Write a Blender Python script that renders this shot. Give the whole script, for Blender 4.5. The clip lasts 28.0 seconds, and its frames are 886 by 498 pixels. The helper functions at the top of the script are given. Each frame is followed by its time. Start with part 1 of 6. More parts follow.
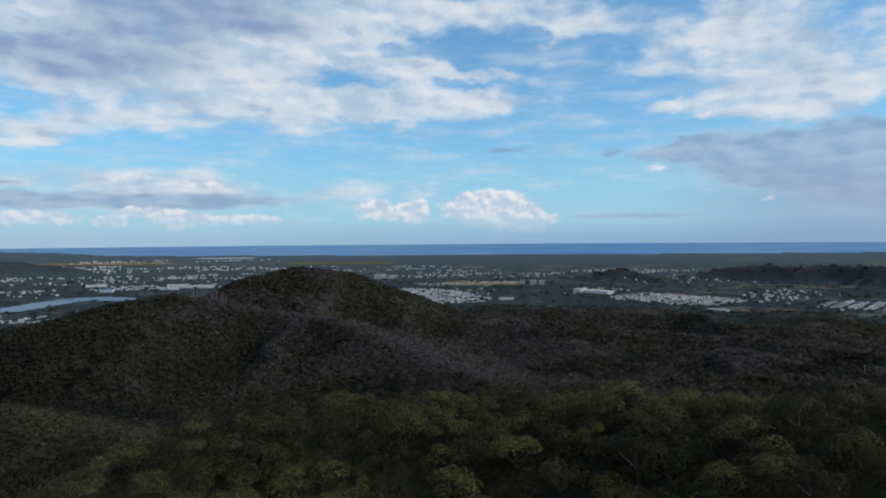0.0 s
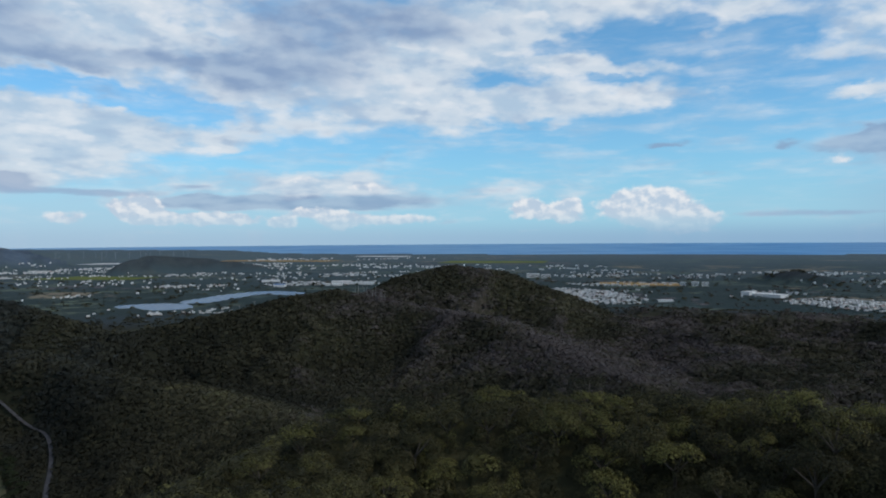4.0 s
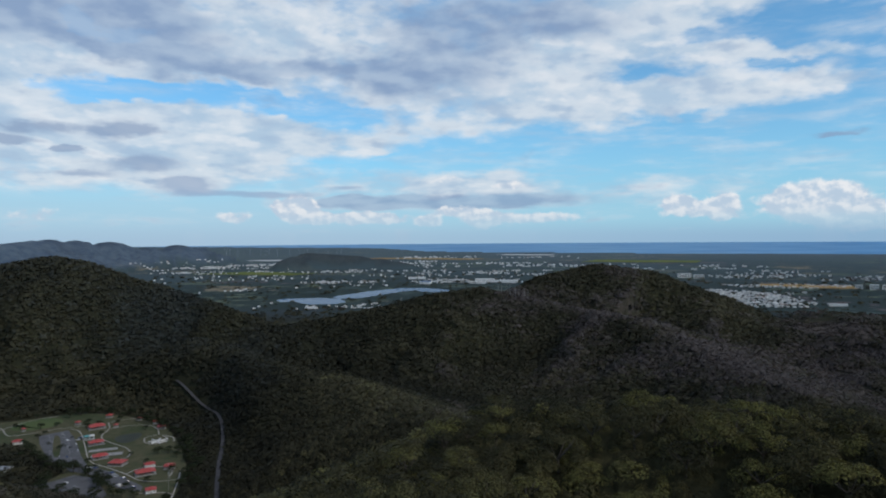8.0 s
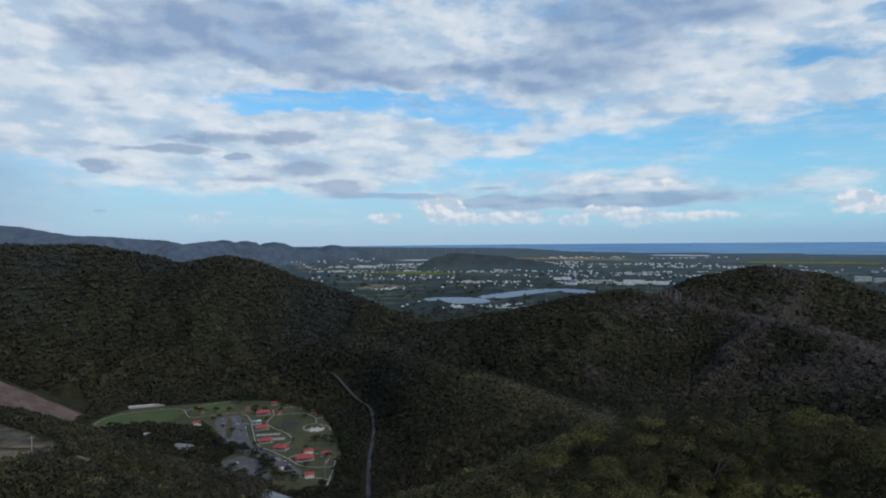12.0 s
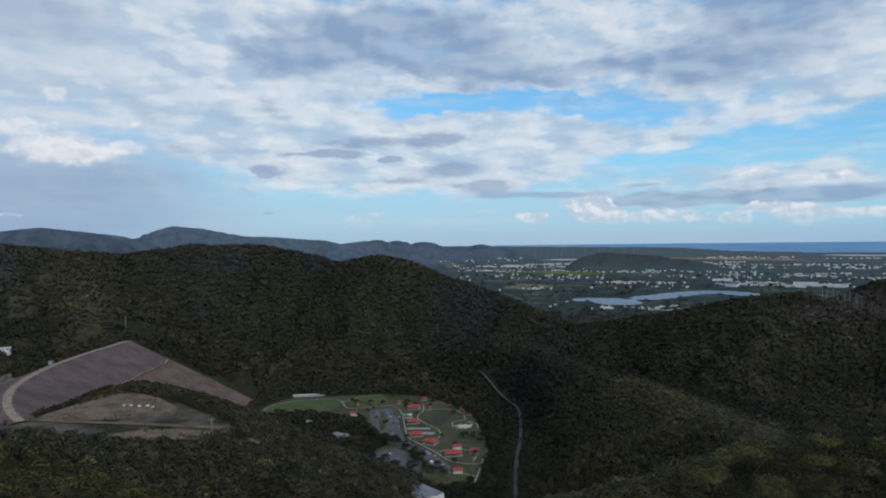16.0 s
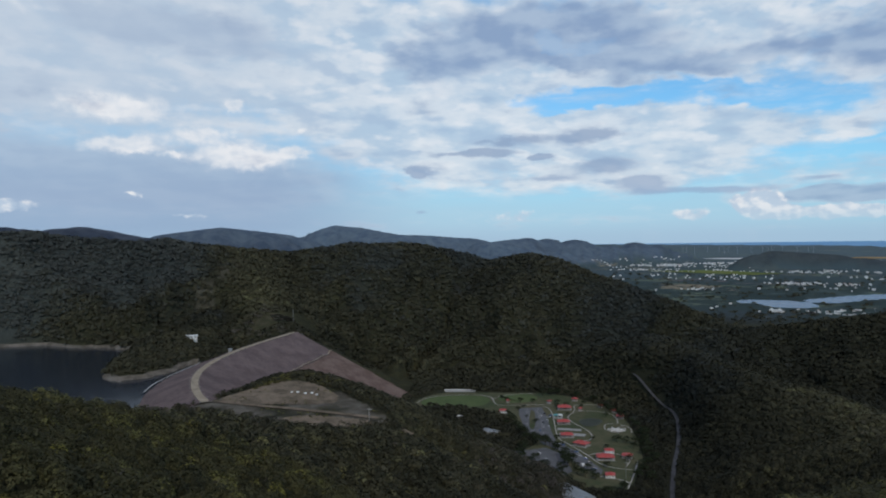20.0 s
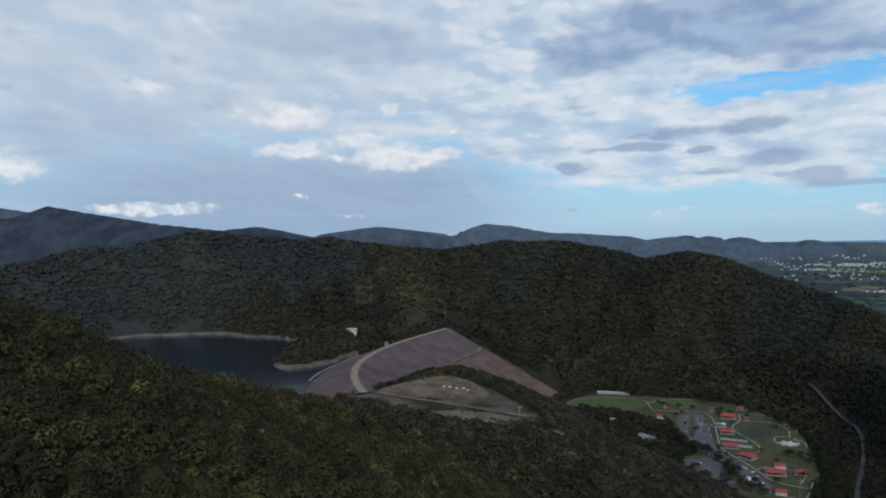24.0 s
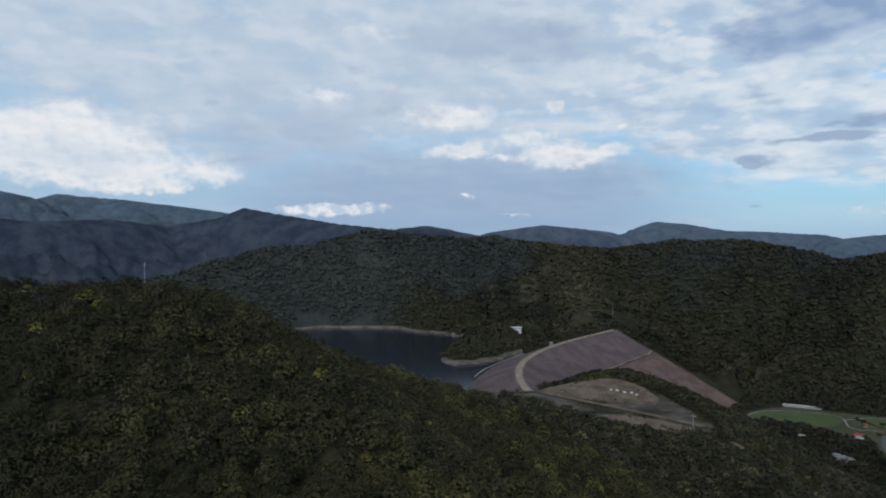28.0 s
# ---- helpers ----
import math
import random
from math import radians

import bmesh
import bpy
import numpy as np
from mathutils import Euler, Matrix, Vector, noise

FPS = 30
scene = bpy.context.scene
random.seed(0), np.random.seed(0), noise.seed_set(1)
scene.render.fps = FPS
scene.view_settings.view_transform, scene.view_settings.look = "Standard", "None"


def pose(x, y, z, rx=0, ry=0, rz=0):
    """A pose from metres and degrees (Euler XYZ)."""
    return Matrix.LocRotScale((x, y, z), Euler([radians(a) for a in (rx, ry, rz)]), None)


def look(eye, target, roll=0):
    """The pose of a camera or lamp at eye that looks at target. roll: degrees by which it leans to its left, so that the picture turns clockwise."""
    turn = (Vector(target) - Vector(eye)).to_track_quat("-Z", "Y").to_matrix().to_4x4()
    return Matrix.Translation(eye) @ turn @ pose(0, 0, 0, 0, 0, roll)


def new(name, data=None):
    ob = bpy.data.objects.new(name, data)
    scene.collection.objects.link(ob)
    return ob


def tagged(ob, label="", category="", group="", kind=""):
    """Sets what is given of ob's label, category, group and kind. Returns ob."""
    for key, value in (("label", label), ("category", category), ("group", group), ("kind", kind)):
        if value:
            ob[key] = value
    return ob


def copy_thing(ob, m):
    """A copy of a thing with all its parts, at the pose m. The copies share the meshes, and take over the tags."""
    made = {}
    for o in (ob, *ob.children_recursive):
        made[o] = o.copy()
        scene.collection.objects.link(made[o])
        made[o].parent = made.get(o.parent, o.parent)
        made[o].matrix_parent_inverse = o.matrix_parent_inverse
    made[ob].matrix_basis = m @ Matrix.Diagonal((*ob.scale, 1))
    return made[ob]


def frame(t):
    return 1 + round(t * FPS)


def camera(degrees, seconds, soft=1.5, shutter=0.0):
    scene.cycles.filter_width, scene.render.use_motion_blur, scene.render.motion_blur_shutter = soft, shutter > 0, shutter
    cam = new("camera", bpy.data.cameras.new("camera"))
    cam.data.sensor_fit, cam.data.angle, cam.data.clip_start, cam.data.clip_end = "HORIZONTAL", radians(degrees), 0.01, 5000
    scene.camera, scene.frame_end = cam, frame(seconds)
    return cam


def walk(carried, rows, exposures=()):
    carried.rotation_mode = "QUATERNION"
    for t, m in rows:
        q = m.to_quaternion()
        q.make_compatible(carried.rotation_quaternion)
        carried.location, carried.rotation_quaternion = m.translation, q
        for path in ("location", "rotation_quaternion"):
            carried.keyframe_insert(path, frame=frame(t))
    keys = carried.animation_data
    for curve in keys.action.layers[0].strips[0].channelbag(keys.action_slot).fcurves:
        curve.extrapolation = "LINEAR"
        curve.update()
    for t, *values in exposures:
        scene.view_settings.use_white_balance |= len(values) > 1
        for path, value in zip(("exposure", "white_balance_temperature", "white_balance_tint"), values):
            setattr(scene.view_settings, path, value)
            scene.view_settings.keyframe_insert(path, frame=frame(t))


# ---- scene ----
cam = camera(66.4, 28.0, soft=2.0)
PATH = [
    (0, pose(0, 0, 240.50, 89.05, 0.44, -0.00)),
    (1, pose(0, 0, 240.30, 89.06, 0.43, 3.23)),
    (2, pose(0, 0, 240.10, 89.06, 0.42, 6.50)),
    (3, pose(0, 0, 240.07, 89.06, 0.41, 9.73)),
    (3.5, pose(0, 0, 240.06, 89.07, 0.41, 11.31)),
    (5.5, pose(0, 0, 240.00, 89.04, 0.41, 17.39)),
    (6, pose(0, 0, 240.00, 89.04, 0.41, 18.91)),
    (7, pose(0, 0, 240.00, 89.04, 0.42, 21.93)),
    (8, pose(0, 0, 240.12, 89.02, 0.45, 24.93)),
    (9, pose(0, 0, 240.38, 89.04, 0.48, 27.94)),
    (10, pose(0, 0, 240.60, 89.08, 0.53, 30.98)),
    (11, pose(0, 0, 240.80, 89.10, 0.57, 34.04)),
    (12, pose(0, 0, 240.99, 89.12, 0.58, 37.13)),
    (12.5, pose(0, 0, 241.07, 89.11, 0.58, 38.69)),
    (14.5, pose(0, 0, 241.41, 89.18, 0.69, 44.87)),
    (15, pose(0, 0, 241.50, 89.19, 0.73, 46.42)),
    (16, pose(0, 0, 241.51, 89.21, 0.78, 49.54)),
    (17, pose(0, 0, 241.52, 89.22, 0.80, 52.69)),
    (18, pose(0, 0, 241.52, 89.21, 0.84, 55.86)),
    (19, pose(0, 0, 241.53, 89.21, 0.87, 59.02)),
    (20, pose(0, 0, 241.54, 89.23, 0.90, 62.18)),
    (21, pose(0, 0, 241.55, 89.24, 0.94, 65.31)),
    (21.5, pose(0, 0, 241.55, 89.24, 0.97, 66.88)),
    (23.5, pose(0, 0, 241.57, 89.27, 1.07, 73.15)),
    (24, pose(0, 0, 241.57, 89.29, 1.07, 74.86)),
    (25, pose(0, 0, 241.58, 89.33, 1.05, 78.33)),
    (26, pose(0, 0, 241.58, 89.36, 1.01, 81.80)),
    (27, pose(0, 0, 241.59, 89.39, 0.98, 85.28)),
    (28, pose(0, 0, 241.60, 89.42, 0.97, 88.76)),
]
EXPOSURES = [(0.0, 0.0), (28.0, 0.0)]
walk(cam, PATH, EXPOSURES)

# ---- sky and sun ----
SUN_AZ, SUN_EL = 102.0, 38.0      # degrees to the right of +y, and above the horizon
world = bpy.data.worlds.new("sky")
scene.world = world
world.use_nodes = True
wt = world.node_tree
wt.nodes.clear()


def wnode(kind, *ins, operation="", use_clamp=False, interpolation_type=""):
    n = wt.nodes.new(kind)
    if operation:
        n.operation = operation
    if use_clamp:
        n.use_clamp = True
    if interpolation_type:
        n.interpolation_type = interpolation_type
    for i, v in enumerate(ins):
        if v is None:
            continue
        if isinstance(v, bpy.types.NodeSocket):
            wt.links.new(v, n.inputs[i])
        else:
            n.inputs[i].default_value = v
    return n


def wmath(op, a, b=None, c=None, clamp=False):
    return wnode("ShaderNodeMath", a, b, c, operation=op, use_clamp=clamp).outputs[0]


def wvec(op, a, b=None):
    n = wnode("ShaderNodeVectorMath", a, b, operation=op)
    return n.outputs["Value"] if op in ("DOT_PRODUCT", "LENGTH") else n.outputs[0]


def wmix(f, a, b):
    n = wt.nodes.new("ShaderNodeMix")
    n.data_type = "RGBA"
    for i, v in ((0, f), (6, a), (7, b)):
        if isinstance(v, bpy.types.NodeSocket):
            wt.links.new(v, n.inputs[i])
        else:
            n.inputs[i].default_value = v if i == 0 else (*v, 1)
    return n.outputs[2]


def wrange(v, a, b, c=0.0, d=1.0):
    n = wnode("ShaderNodeMapRange", v, a, b, c, d, interpolation_type="SMOOTHSTEP")
    return n.outputs[0]


def lin(r, g, b):
    return tuple(((c / 255 + 0.055) / 1.055) ** 2.4 for c in (r, g, b))


dirv = wnode("ShaderNodeTexCoord").outputs["Generated"]
sep = wnode("ShaderNodeSeparateXYZ", dirv)
az = wmath("MULTIPLY", wmath("ARCTAN2", wmath("MULTIPLY", sep.outputs[0], -1.0), sep.outputs[1]), 57.2958)
el = wmath("MULTIPLY", wmath("ARCSINE", sep.outputs[2]), 57.2958)
# flat cloud-deck coordinates: the pattern shrinks toward the horizon
elp = wmath("MAXIMUM", el, 0.4)
deck = wnode("ShaderNodeCombineXYZ", wmath("MULTIPLY", az, 0.16), wmath("MULTIPLY", wmath("POWER", elp, 0.72), 1.0), 0.0).outputs[0]
pos = wnode("ShaderNodeCombineXYZ", az, el, 0.0).outputs[0]


def centred(vec, scale, detail, rough):
    c = wnode("ShaderNodeTexNoise", vec, None, scale, detail, rough).outputs["Color"]
    return wvec("SUBTRACT", c, (0.5, 0.5, 0.5))


def moved(start, shift, amount, grow):
    return wvec("ADD", start, wnode("ShaderNodeVectorMath", wvec("MULTIPLY", shift, amount), None, None, grow, operation="SCALE").outputs[0])


# the air's eddies fray the outlines, less so toward the horizon
grow = wrange(el, 0.0, 10.0, 0.18, 1.0)
eddy, curl = centred(deck, 1.1, 3.0, 0.5), centred(deck, 2.6, 5.0, 0.52)
pos_soft = moved(moved(pos, eddy, (5.0, 2.6, 0), grow), curl, (3.4, 1.9, 0), grow)
pos_thin = moved(pos, curl, (5.0, 1.3, 0), grow)
round_ = wnode("ShaderNodeCombineXYZ", wmath("MULTIPLY", az, 0.75), el, 0.0).outputs[0]
pos_puff = moved(moved(pos, centred(round_, 0.9, 6.0, 0.55), (3.2, 1.6, 0), wrange(el, 0.5, 9.0, 0.55, 0.85)), curl, (2.0, 0.8, 0), grow)


def heap(rows, pos):
    """The sum of soft heaps (azimuth, elevation, half widths, weight)."""
    total = 0.0
    for a, e, sa, se, w in rows:
        d = wvec("MULTIPLY", wvec("SUBTRACT", pos, (a, e, 0)), (1 / sa, 1 / se, 0))
        total = wmath("MULTIPLY_ADD", wmath("POWER", 0.46, wvec("DOT_PRODUCT", d, d)), w, total)
    return total


SHEETS = [
    (21.8, 13.7, 13.4, 5.0, 1.1), (7.6, 16.8, 6.1, 2.6, 0.8), (5.8, 10.9, 7.0, 1.9, 0.9), (-5.6, 11.0, 4.2, 0.8, 0.7), (1.5, 14.1, 3.3, 0.9, 0.8), (-5.1, 13.4, 3.3, 0.8, 0.7),
    (-1.4, 18.2, 6.6, 1.2, 0.8), (-10.3, 16.4, 3.2, 1.4, 0.8), (-24.5, 13.9, 9.0, 4.3, 0.95), (-29.8, 9.3, 5.4, 2.4, 0.5), (-19.2, 10.2, 1.9, 0.3, 0.7), (-22.9, 9.5, 2.4, 0.3, 0.6),
    (23.2, 4.4, 6.8, 1.3, 0.8), (4.0, 4.9, 5.7, 1.2, 0.45), (31.0, 7.2, 2.1, 0.5, 0.4), (10.6, 3.4, 9.2, 1.0, 0.3), (42.6, 16.3, 2.7, 1.2, 0.9), (47.7, 13.4, 3.2, 1.0, 0.9)]
SHEETS_B = [
    (56.4, 13.9, 2.6, 1.2, 0.8), (59.9, 12.6, 2.7, 2.3, 0.8), (46.5, 7.8, 11.9, 2.2, 0.9), (57.9, 9.7, 2.9, 0.9, 0.7), (42.0, 13.3, 5.4, 1.6, 0.8), (38.3, 16.5, 5.5, 2.6, 0.5),
    (72.5, 16.4, 8.7, 4.6, 0.8), (83.4, 15.4, 8.2, 3.1, 0.8), (53.4, 17.2, 10.3, 3.0, 0.9), (57.3, 9.2, 10.4, 3.2, 1.0), (42.8, 7.6, 8.1, 2.7, 0.6), (66.3, 11.5, 6.9, 2.7, 0.5),
    (59.7, 13.8, 6.6, 2.2, 0.7), (50.3, 4.4, 22.5, 1.0, 0.35), (112.5, 16.1, 19.6, 4.8, 0.9), (85.3, 16.8, 14.0, 3.9, 0.8), (71.6, 14.4, 10.8, 3.4, 0.7), (106.3, 9.7, 12.9, 3.1, 0.7)]
SHEETS_C = [
    (87.8, 9.4, 9.5, 2.8, 0.5), (61.5, 7.7, 7.5, 1.7, 0.9), (62.1, 14.9, 6.1, 2.4, 0.8)]
GAPS = [
    (3.9, 15.5, 2.4, 1.0, -0.6), (7.7, 12.9, 3.5, 0.6, -0.8), (-1.8, 12.8, 1.8, 0.4, -0.7), (-4.0, 15.2, 3.8, 1.1, -0.9), (-13.0, 15.1, 2.3, 0.9, -0.8), (-16.1, 11.4, 5.7, 1.1, -0.7),
    (-0.8, 7.4, 20.5, 1.3, -0.8), (32.0, 9.5, 2.1, 0.6, -0.5), (27.8, 6.3, 9.7, 0.6, -0.6), (52.5, 15.3, 2.4, 1.3, -0.6), (49.4, 11.1, 10.7, 0.7, -0.8), (37.0, 10.1, 5.6, 0.6, -0.6),
    (4.6, 6.4, 12.0, 1.3, -0.4), (54.6, 16.2, 1.7, 0.9, -0.7), (48.3, 12.0, 6.5, 0.9, -0.8), (34.9, 10.3, 2.5, 0.5, -0.8), (39.6, 11.3, 2.6, 0.6, -0.5), (56.2, 10.4, 1.7, 0.9, -0.9)]
GAPS_B = [
    (73.9, 3.4, 11.1, 0.9, -0.4), (92.7, 4.8, 5.7, 2.8, -0.3)]
SHADES = [
    (20.5, 17.3, 8.3, 1.8, 1.0), (29.9, 13.4, 5.4, 1.0, 0.6), (24.6, 12.2, 6.7, 1.6, 0.5), (-28.0, 6.3, 8.6, 1.6, 1.5), (-20.0, 6.7, 3.8, 0.5, 1.0), (-32.2, 4.2, 4.8, 2.6, 1.2),
    (-26.4, 4.7, 3.4, 0.8, 1.0), (22.0, 3.0, 9.0, 0.5, 0.9), (32.5, 3.1, 3.7, 0.5, 0.8), (16.0, 3.6, 5.3, 0.5, 0.4), (-25.3, 12.2, 7.0, 1.6, 0.35), (52.5, 16.4, 7.5, 1.7, 1.1),
    (48.5, 14.6, 3.3, 0.5, 0.9), (42.0, 13.4, 4.9, 1.1, 0.7), (33.7, 13.6, 4.7, 0.9, 0.4), (22.4, 2.9, 8.0, 0.5, 0.9), (31.9, 3.1, 2.9, 0.4, 0.8), (19.9, 17.3, 6.0, 1.3, 0.8)]
SHADES_B = [
    (83.1, 16.2, 6.4, 1.6, 0.8), (62.0, 14.0, 2.8, 1.3, 0.6), (53.9, 17.0, 7.1, 1.7, 1.2), (51.1, 14.2, 3.3, 0.6, 1.0), (26.7, 14.0, 4.7, 1.8, 0.6), (80.2, 5.1, 10.3, 2.4, 1.1),
    (43.6, 13.3, 3.2, 0.6, 0.6), (84.8, 16.7, 6.1, 1.1, 1.0), (78.3, 15.1, 2.8, 0.6, 0.6), (93.0, 11.7, 2.1, 0.8, 0.7), (91.6, 14.2, 2.1, 0.4, 0.4), (105.1, 8.4, 3.5, 1.3, 0.95),
    (98.2, 9.7, 3.7, 1.7, 0.85), (111.8, 8.0, 2.6, 0.9, 0.8), (104.5, 12.2, 2.6, 1.8, 0.6), (62.2, 14.5, 3.8, 1.4, 0.7), (91.7, 5.2, 11.3, 2.4, 1.0), (113.3, 12.7, 9.8, 1.6, 0.2)]
PUFFS = [
    (31.8, 1.7, 1.2, 0.4, 1.0), (26.1, 1.3, 1.0, 0.5, 1.0), (24.0, 2.2, 1.6, 0.4, 0.8), (21.6, 1.5, 1.2, 0.8, 1.0), (17.7, 1.6, 3.9, 0.5, 0.8), (5.9, 2.9, 1.1, 0.5, 0.9),
    (4.5, 2.0, 2.4, 0.6, 0.9), (2.3, 2.8, 1.0, 0.6, 0.9), (2.1, 1.5, 1.0, 0.4, 0.8), (-2.5, 2.5, 2.1, 1.1, 1.1), (-5.1, 2.3, 2.4, 1.4, 1.2), (-7.2, 1.3, 1.9, 0.8, 1.1),
    (24.7, 4.9, 1.2, 0.3, 0.7), (19.0, 4.3, 1.7, 0.4, 0.6), (-17.7, 5.5, 0.9, 0.3, 0.8), (-25.7, 2.9, 1.1, 0.3, 0.5), (37.1, 2.5, 1.7, 0.8, 1.0), (35.7, 1.6, 1.4, 0.5, 0.9)]
PUFFS_B = [
    (42.2, 1.7, 1.3, 0.5, 0.8), (31.9, 1.7, 2.4, 0.5, 0.8), (56.5, 1.9, 2.9, 0.6, 0.5), (29.1, 1.6, 1.4, 0.4, 0.7), (86.8, 10.3, 2.8, 0.8, 0.8), (87.4, 7.7, 1.9, 0.6, 0.9),
    (82.1, 8.5, 2.3, 0.5, 1.0), (78.7, 7.0, 2.9, 0.9, 1.1), (74.6, 7.3, 1.2, 0.4, 0.9), (78.9, 10.8, 0.8, 0.4, 0.8), (83.8, 7.0, 0.7, 0.2, 0.8), (86.8, 3.8, 0.6, 0.2, 0.8),
    (82.6, 2.3, 2.3, 0.3, 0.5), (73.5, 9.1, 0.7, 0.2, 0.7), (37.1, 2.3, 1.3, 0.7, 0.9), (118.0, 7.6, 5.1, 1.9, 1.5), (120.4, 8.3, 2.8, 1.4, 1.2), (115.4, 6.3, 4.6, 1.2, 1.0)]
PUFFS_C = [
    (107.3, 5.8, 2.2, 0.8, 0.8), (117.2, 10.3, 1.0, 0.4, 0.8), (98.2, 12.2, 1.9, 0.5, 0.7), (78.0, 6.8, 2.8, 0.7, 0.3), (97.9, 2.9, 4.4, 0.5, 1.0), (113.1, 4.7, 3.2, 0.6, 0.7),
    (88.8, 10.6, 3.3, 0.8, 0.6), (86.9, 7.6, 2.4, 0.4, 0.6), (79.1, 10.9, 0.8, 0.4, 0.6), (94.8, 17.3, 2.4, 0.7, 0.5)]
SCUDS = [
    (56.6, 8.1, 2.0, 0.5, 1.1), (58.3, 7.1, 2.8, 0.2, 0.9), (49.8, 8.3, 2.4, 0.5, 1.1), (49.0, 6.0, 2.4, 0.6, 1.2), (53.5, 4.9, 2.3, 0.2, 0.7), (45.7, 4.5, 1.8, 0.4, 1.0),
    (41.7, 3.6, 4.9, 0.3, 1.0), (54.0, 6.6, 0.8, 0.2, 0.9), (-5.6, 7.3, 1.8, 0.3, 0.9), (-13.9, 6.9, 1.2, 0.3, 0.9), (-18.3, 1.7, 6.0, 0.2, 0.7), (33.3, 4.2, 1.4, 0.2, 0.7),
    (64.0, 5.7, 0.9, 0.4, 0.9), (53.8, 6.7, 1.0, 0.2, 0.9), (63.8, 2.4, 0.7, 0.2, 0.8), (64.2, 5.6, 0.8, 0.3, 0.9), (59.8, 7.3, 2.8, 0.2, 0.7)]

fluff = wnode("ShaderNodeTexNoise", deck, None, 1.15, 8.0, 0.54).outputs[0]
# the same billows a little toward the light: their slope lights one side and shades the other
heaped = wnode("ShaderNodeTexNoise", deck, None, 1.3, 4.0, 0.46).outputs[0]
toward = wnode("ShaderNodeTexNoise", wvec("ADD", deck, (-0.13, 0.16, 0.0)), None, 1.3, 4.0, 0.46).outputs[0]
relief = wmath("SUBTRACT", heaped, toward)
billow = wnode("ShaderNodeTexNoise", round_, None, 1.0, 6.0, 0.52).outputs[0]
knobs = wmath("SUBTRACT", billow, wnode("ShaderNodeTexNoise", wvec("ADD", round_, (-0.22, 0.34, 0.0)), None, 1.0, 4.0, 0.46).outputs[0])
sheet_d = wmath("MULTIPLY_ADD", wmath("SUBTRACT", fluff, 0.5), 1.9, heap(SHEETS + SHEETS_B + SHEETS_C + GAPS + GAPS_B, pos_soft))
# overhead the broken deck goes on, all round
sheet_d = wmath("ADD", sheet_d, wrange(el, 19.0, 32.0, 0.0, 0.9))
sheet_f = wrange(sheet_d, 0.05, 0.85)
veil = wrange(wnode("ShaderNodeTexNoise", wvec("MULTIPLY", deck, (0.7, 1.5, 1.0)), None, 1.3, 7.0, 0.6).outputs[0], 0.40, 0.75, 0.0, 0.55)
sheet_f = wmath("MAXIMUM", sheet_f, wmath("MULTIPLY", veil, wrange(el, 1.0, 5.0)))
shade_d = wmath("MULTIPLY_ADD", wmath("SUBTRACT", fluff, 0.5), 0.9, heap(SHADES + SHADES_B, pos_soft))
shade_f = wmath("MULTIPLY", wrange(shade_d, 0.12, 1.05), wrange(az, 40.0, 90.0, 0.95, 0.85))
puff_d = wmath("MULTIPLY_ADD", wmath("SUBTRACT", billow, 0.5), 0.9, heap(PUFFS + PUFFS_B + PUFFS_C, pos_puff))
puff_f = wrange(puff_d, wrange(el, 3.0, 7.0, 0.30, 0.12), wrange(el, 3.0, 7.0, 0.62, 0.95))
scud_f = wrange(wmath("MULTIPLY_ADD", wmath("SUBTRACT", fluff, 0.5), 2.2, heap(SCUDS, pos_thin)), 0.18, 0.85)

nishita = wnode("ShaderNodeTexSky")
nishita.sky_type = "NISHITA"
nishita.sun_disc = False
nishita.sun_elevation = radians(SUN_EL)
nishita.sun_rotation = radians(SUN_AZ)
nishita.altitude = 300
nishita.air_density, nishita.dust_density, nishita.ozone_density = 1.0, 0.6, 2.0
blue = wnode("ShaderNodeVectorMath", nishita.outputs[0], (0.068, 0.121, 0.147), operation="MULTIPLY").outputs[0]
# moist air pales the lowest sky
blue = wmix(wrange(el, -1.0, 13.0, 0.75, 0.15), blue, lin(146, 200, 232))
blue = wmix(wmath("MULTIPLY", wrange(el, 7.0, 0.5, 0.0, 0.8), wrange(az, 5.0, 45.0, 0.35, 1.0)), blue, lin(172, 202, 223))
blue = wmix(wrange(az, 50.0, 85.0, 0.0, 0.7), blue, lin(172, 196, 217))
# rain far out at sea and behind the lake's hills
murk = wmath("MAXIMUM", wmath("MULTIPLY", wrange(az, -14.0, -30.0), wrange(el, 6.5, 2.5, 0.0, 0.75)),
             wmath("MULTIPLY", wmath("MULTIPLY", wrange(az, 62.0, 78.0, 0.0, 0.8), wrange(az, 98.0, 110.0, 1.0, 0.4)), wrange(el, 10.0, 3.5)))
blue = wmix(murk, blue, lin(144, 168, 199))

bright = wmix(wrange(fluff, 0.36, 0.60), lin(178, 200, 221), lin(211, 221, 231))
bright = wmix(wrange(relief, 0.01, 0.16, 0.0, 0.75), bright, lin(229, 233, 238))
bright = wmix(wmath("MULTIPLY", wrange(relief, -0.01, -0.17, 0.0, 0.75), wrange(az, 65.0, 95.0, 1.0, 0.45)), bright, lin(166, 188, 213))
grey = wmix(wrange(relief, -0.14, 0.14), lin(136, 158, 191), lin(165, 184, 208))
grey = wmix(wrange(az, 60.0, 90.0, 0.0, 0.45), grey, lin(172, 188, 208))
cloud = wmix(shade_f, bright, grey)
cloud = wmix(wmath("MULTIPLY", murk, 0.8), cloud, lin(152, 174, 203))
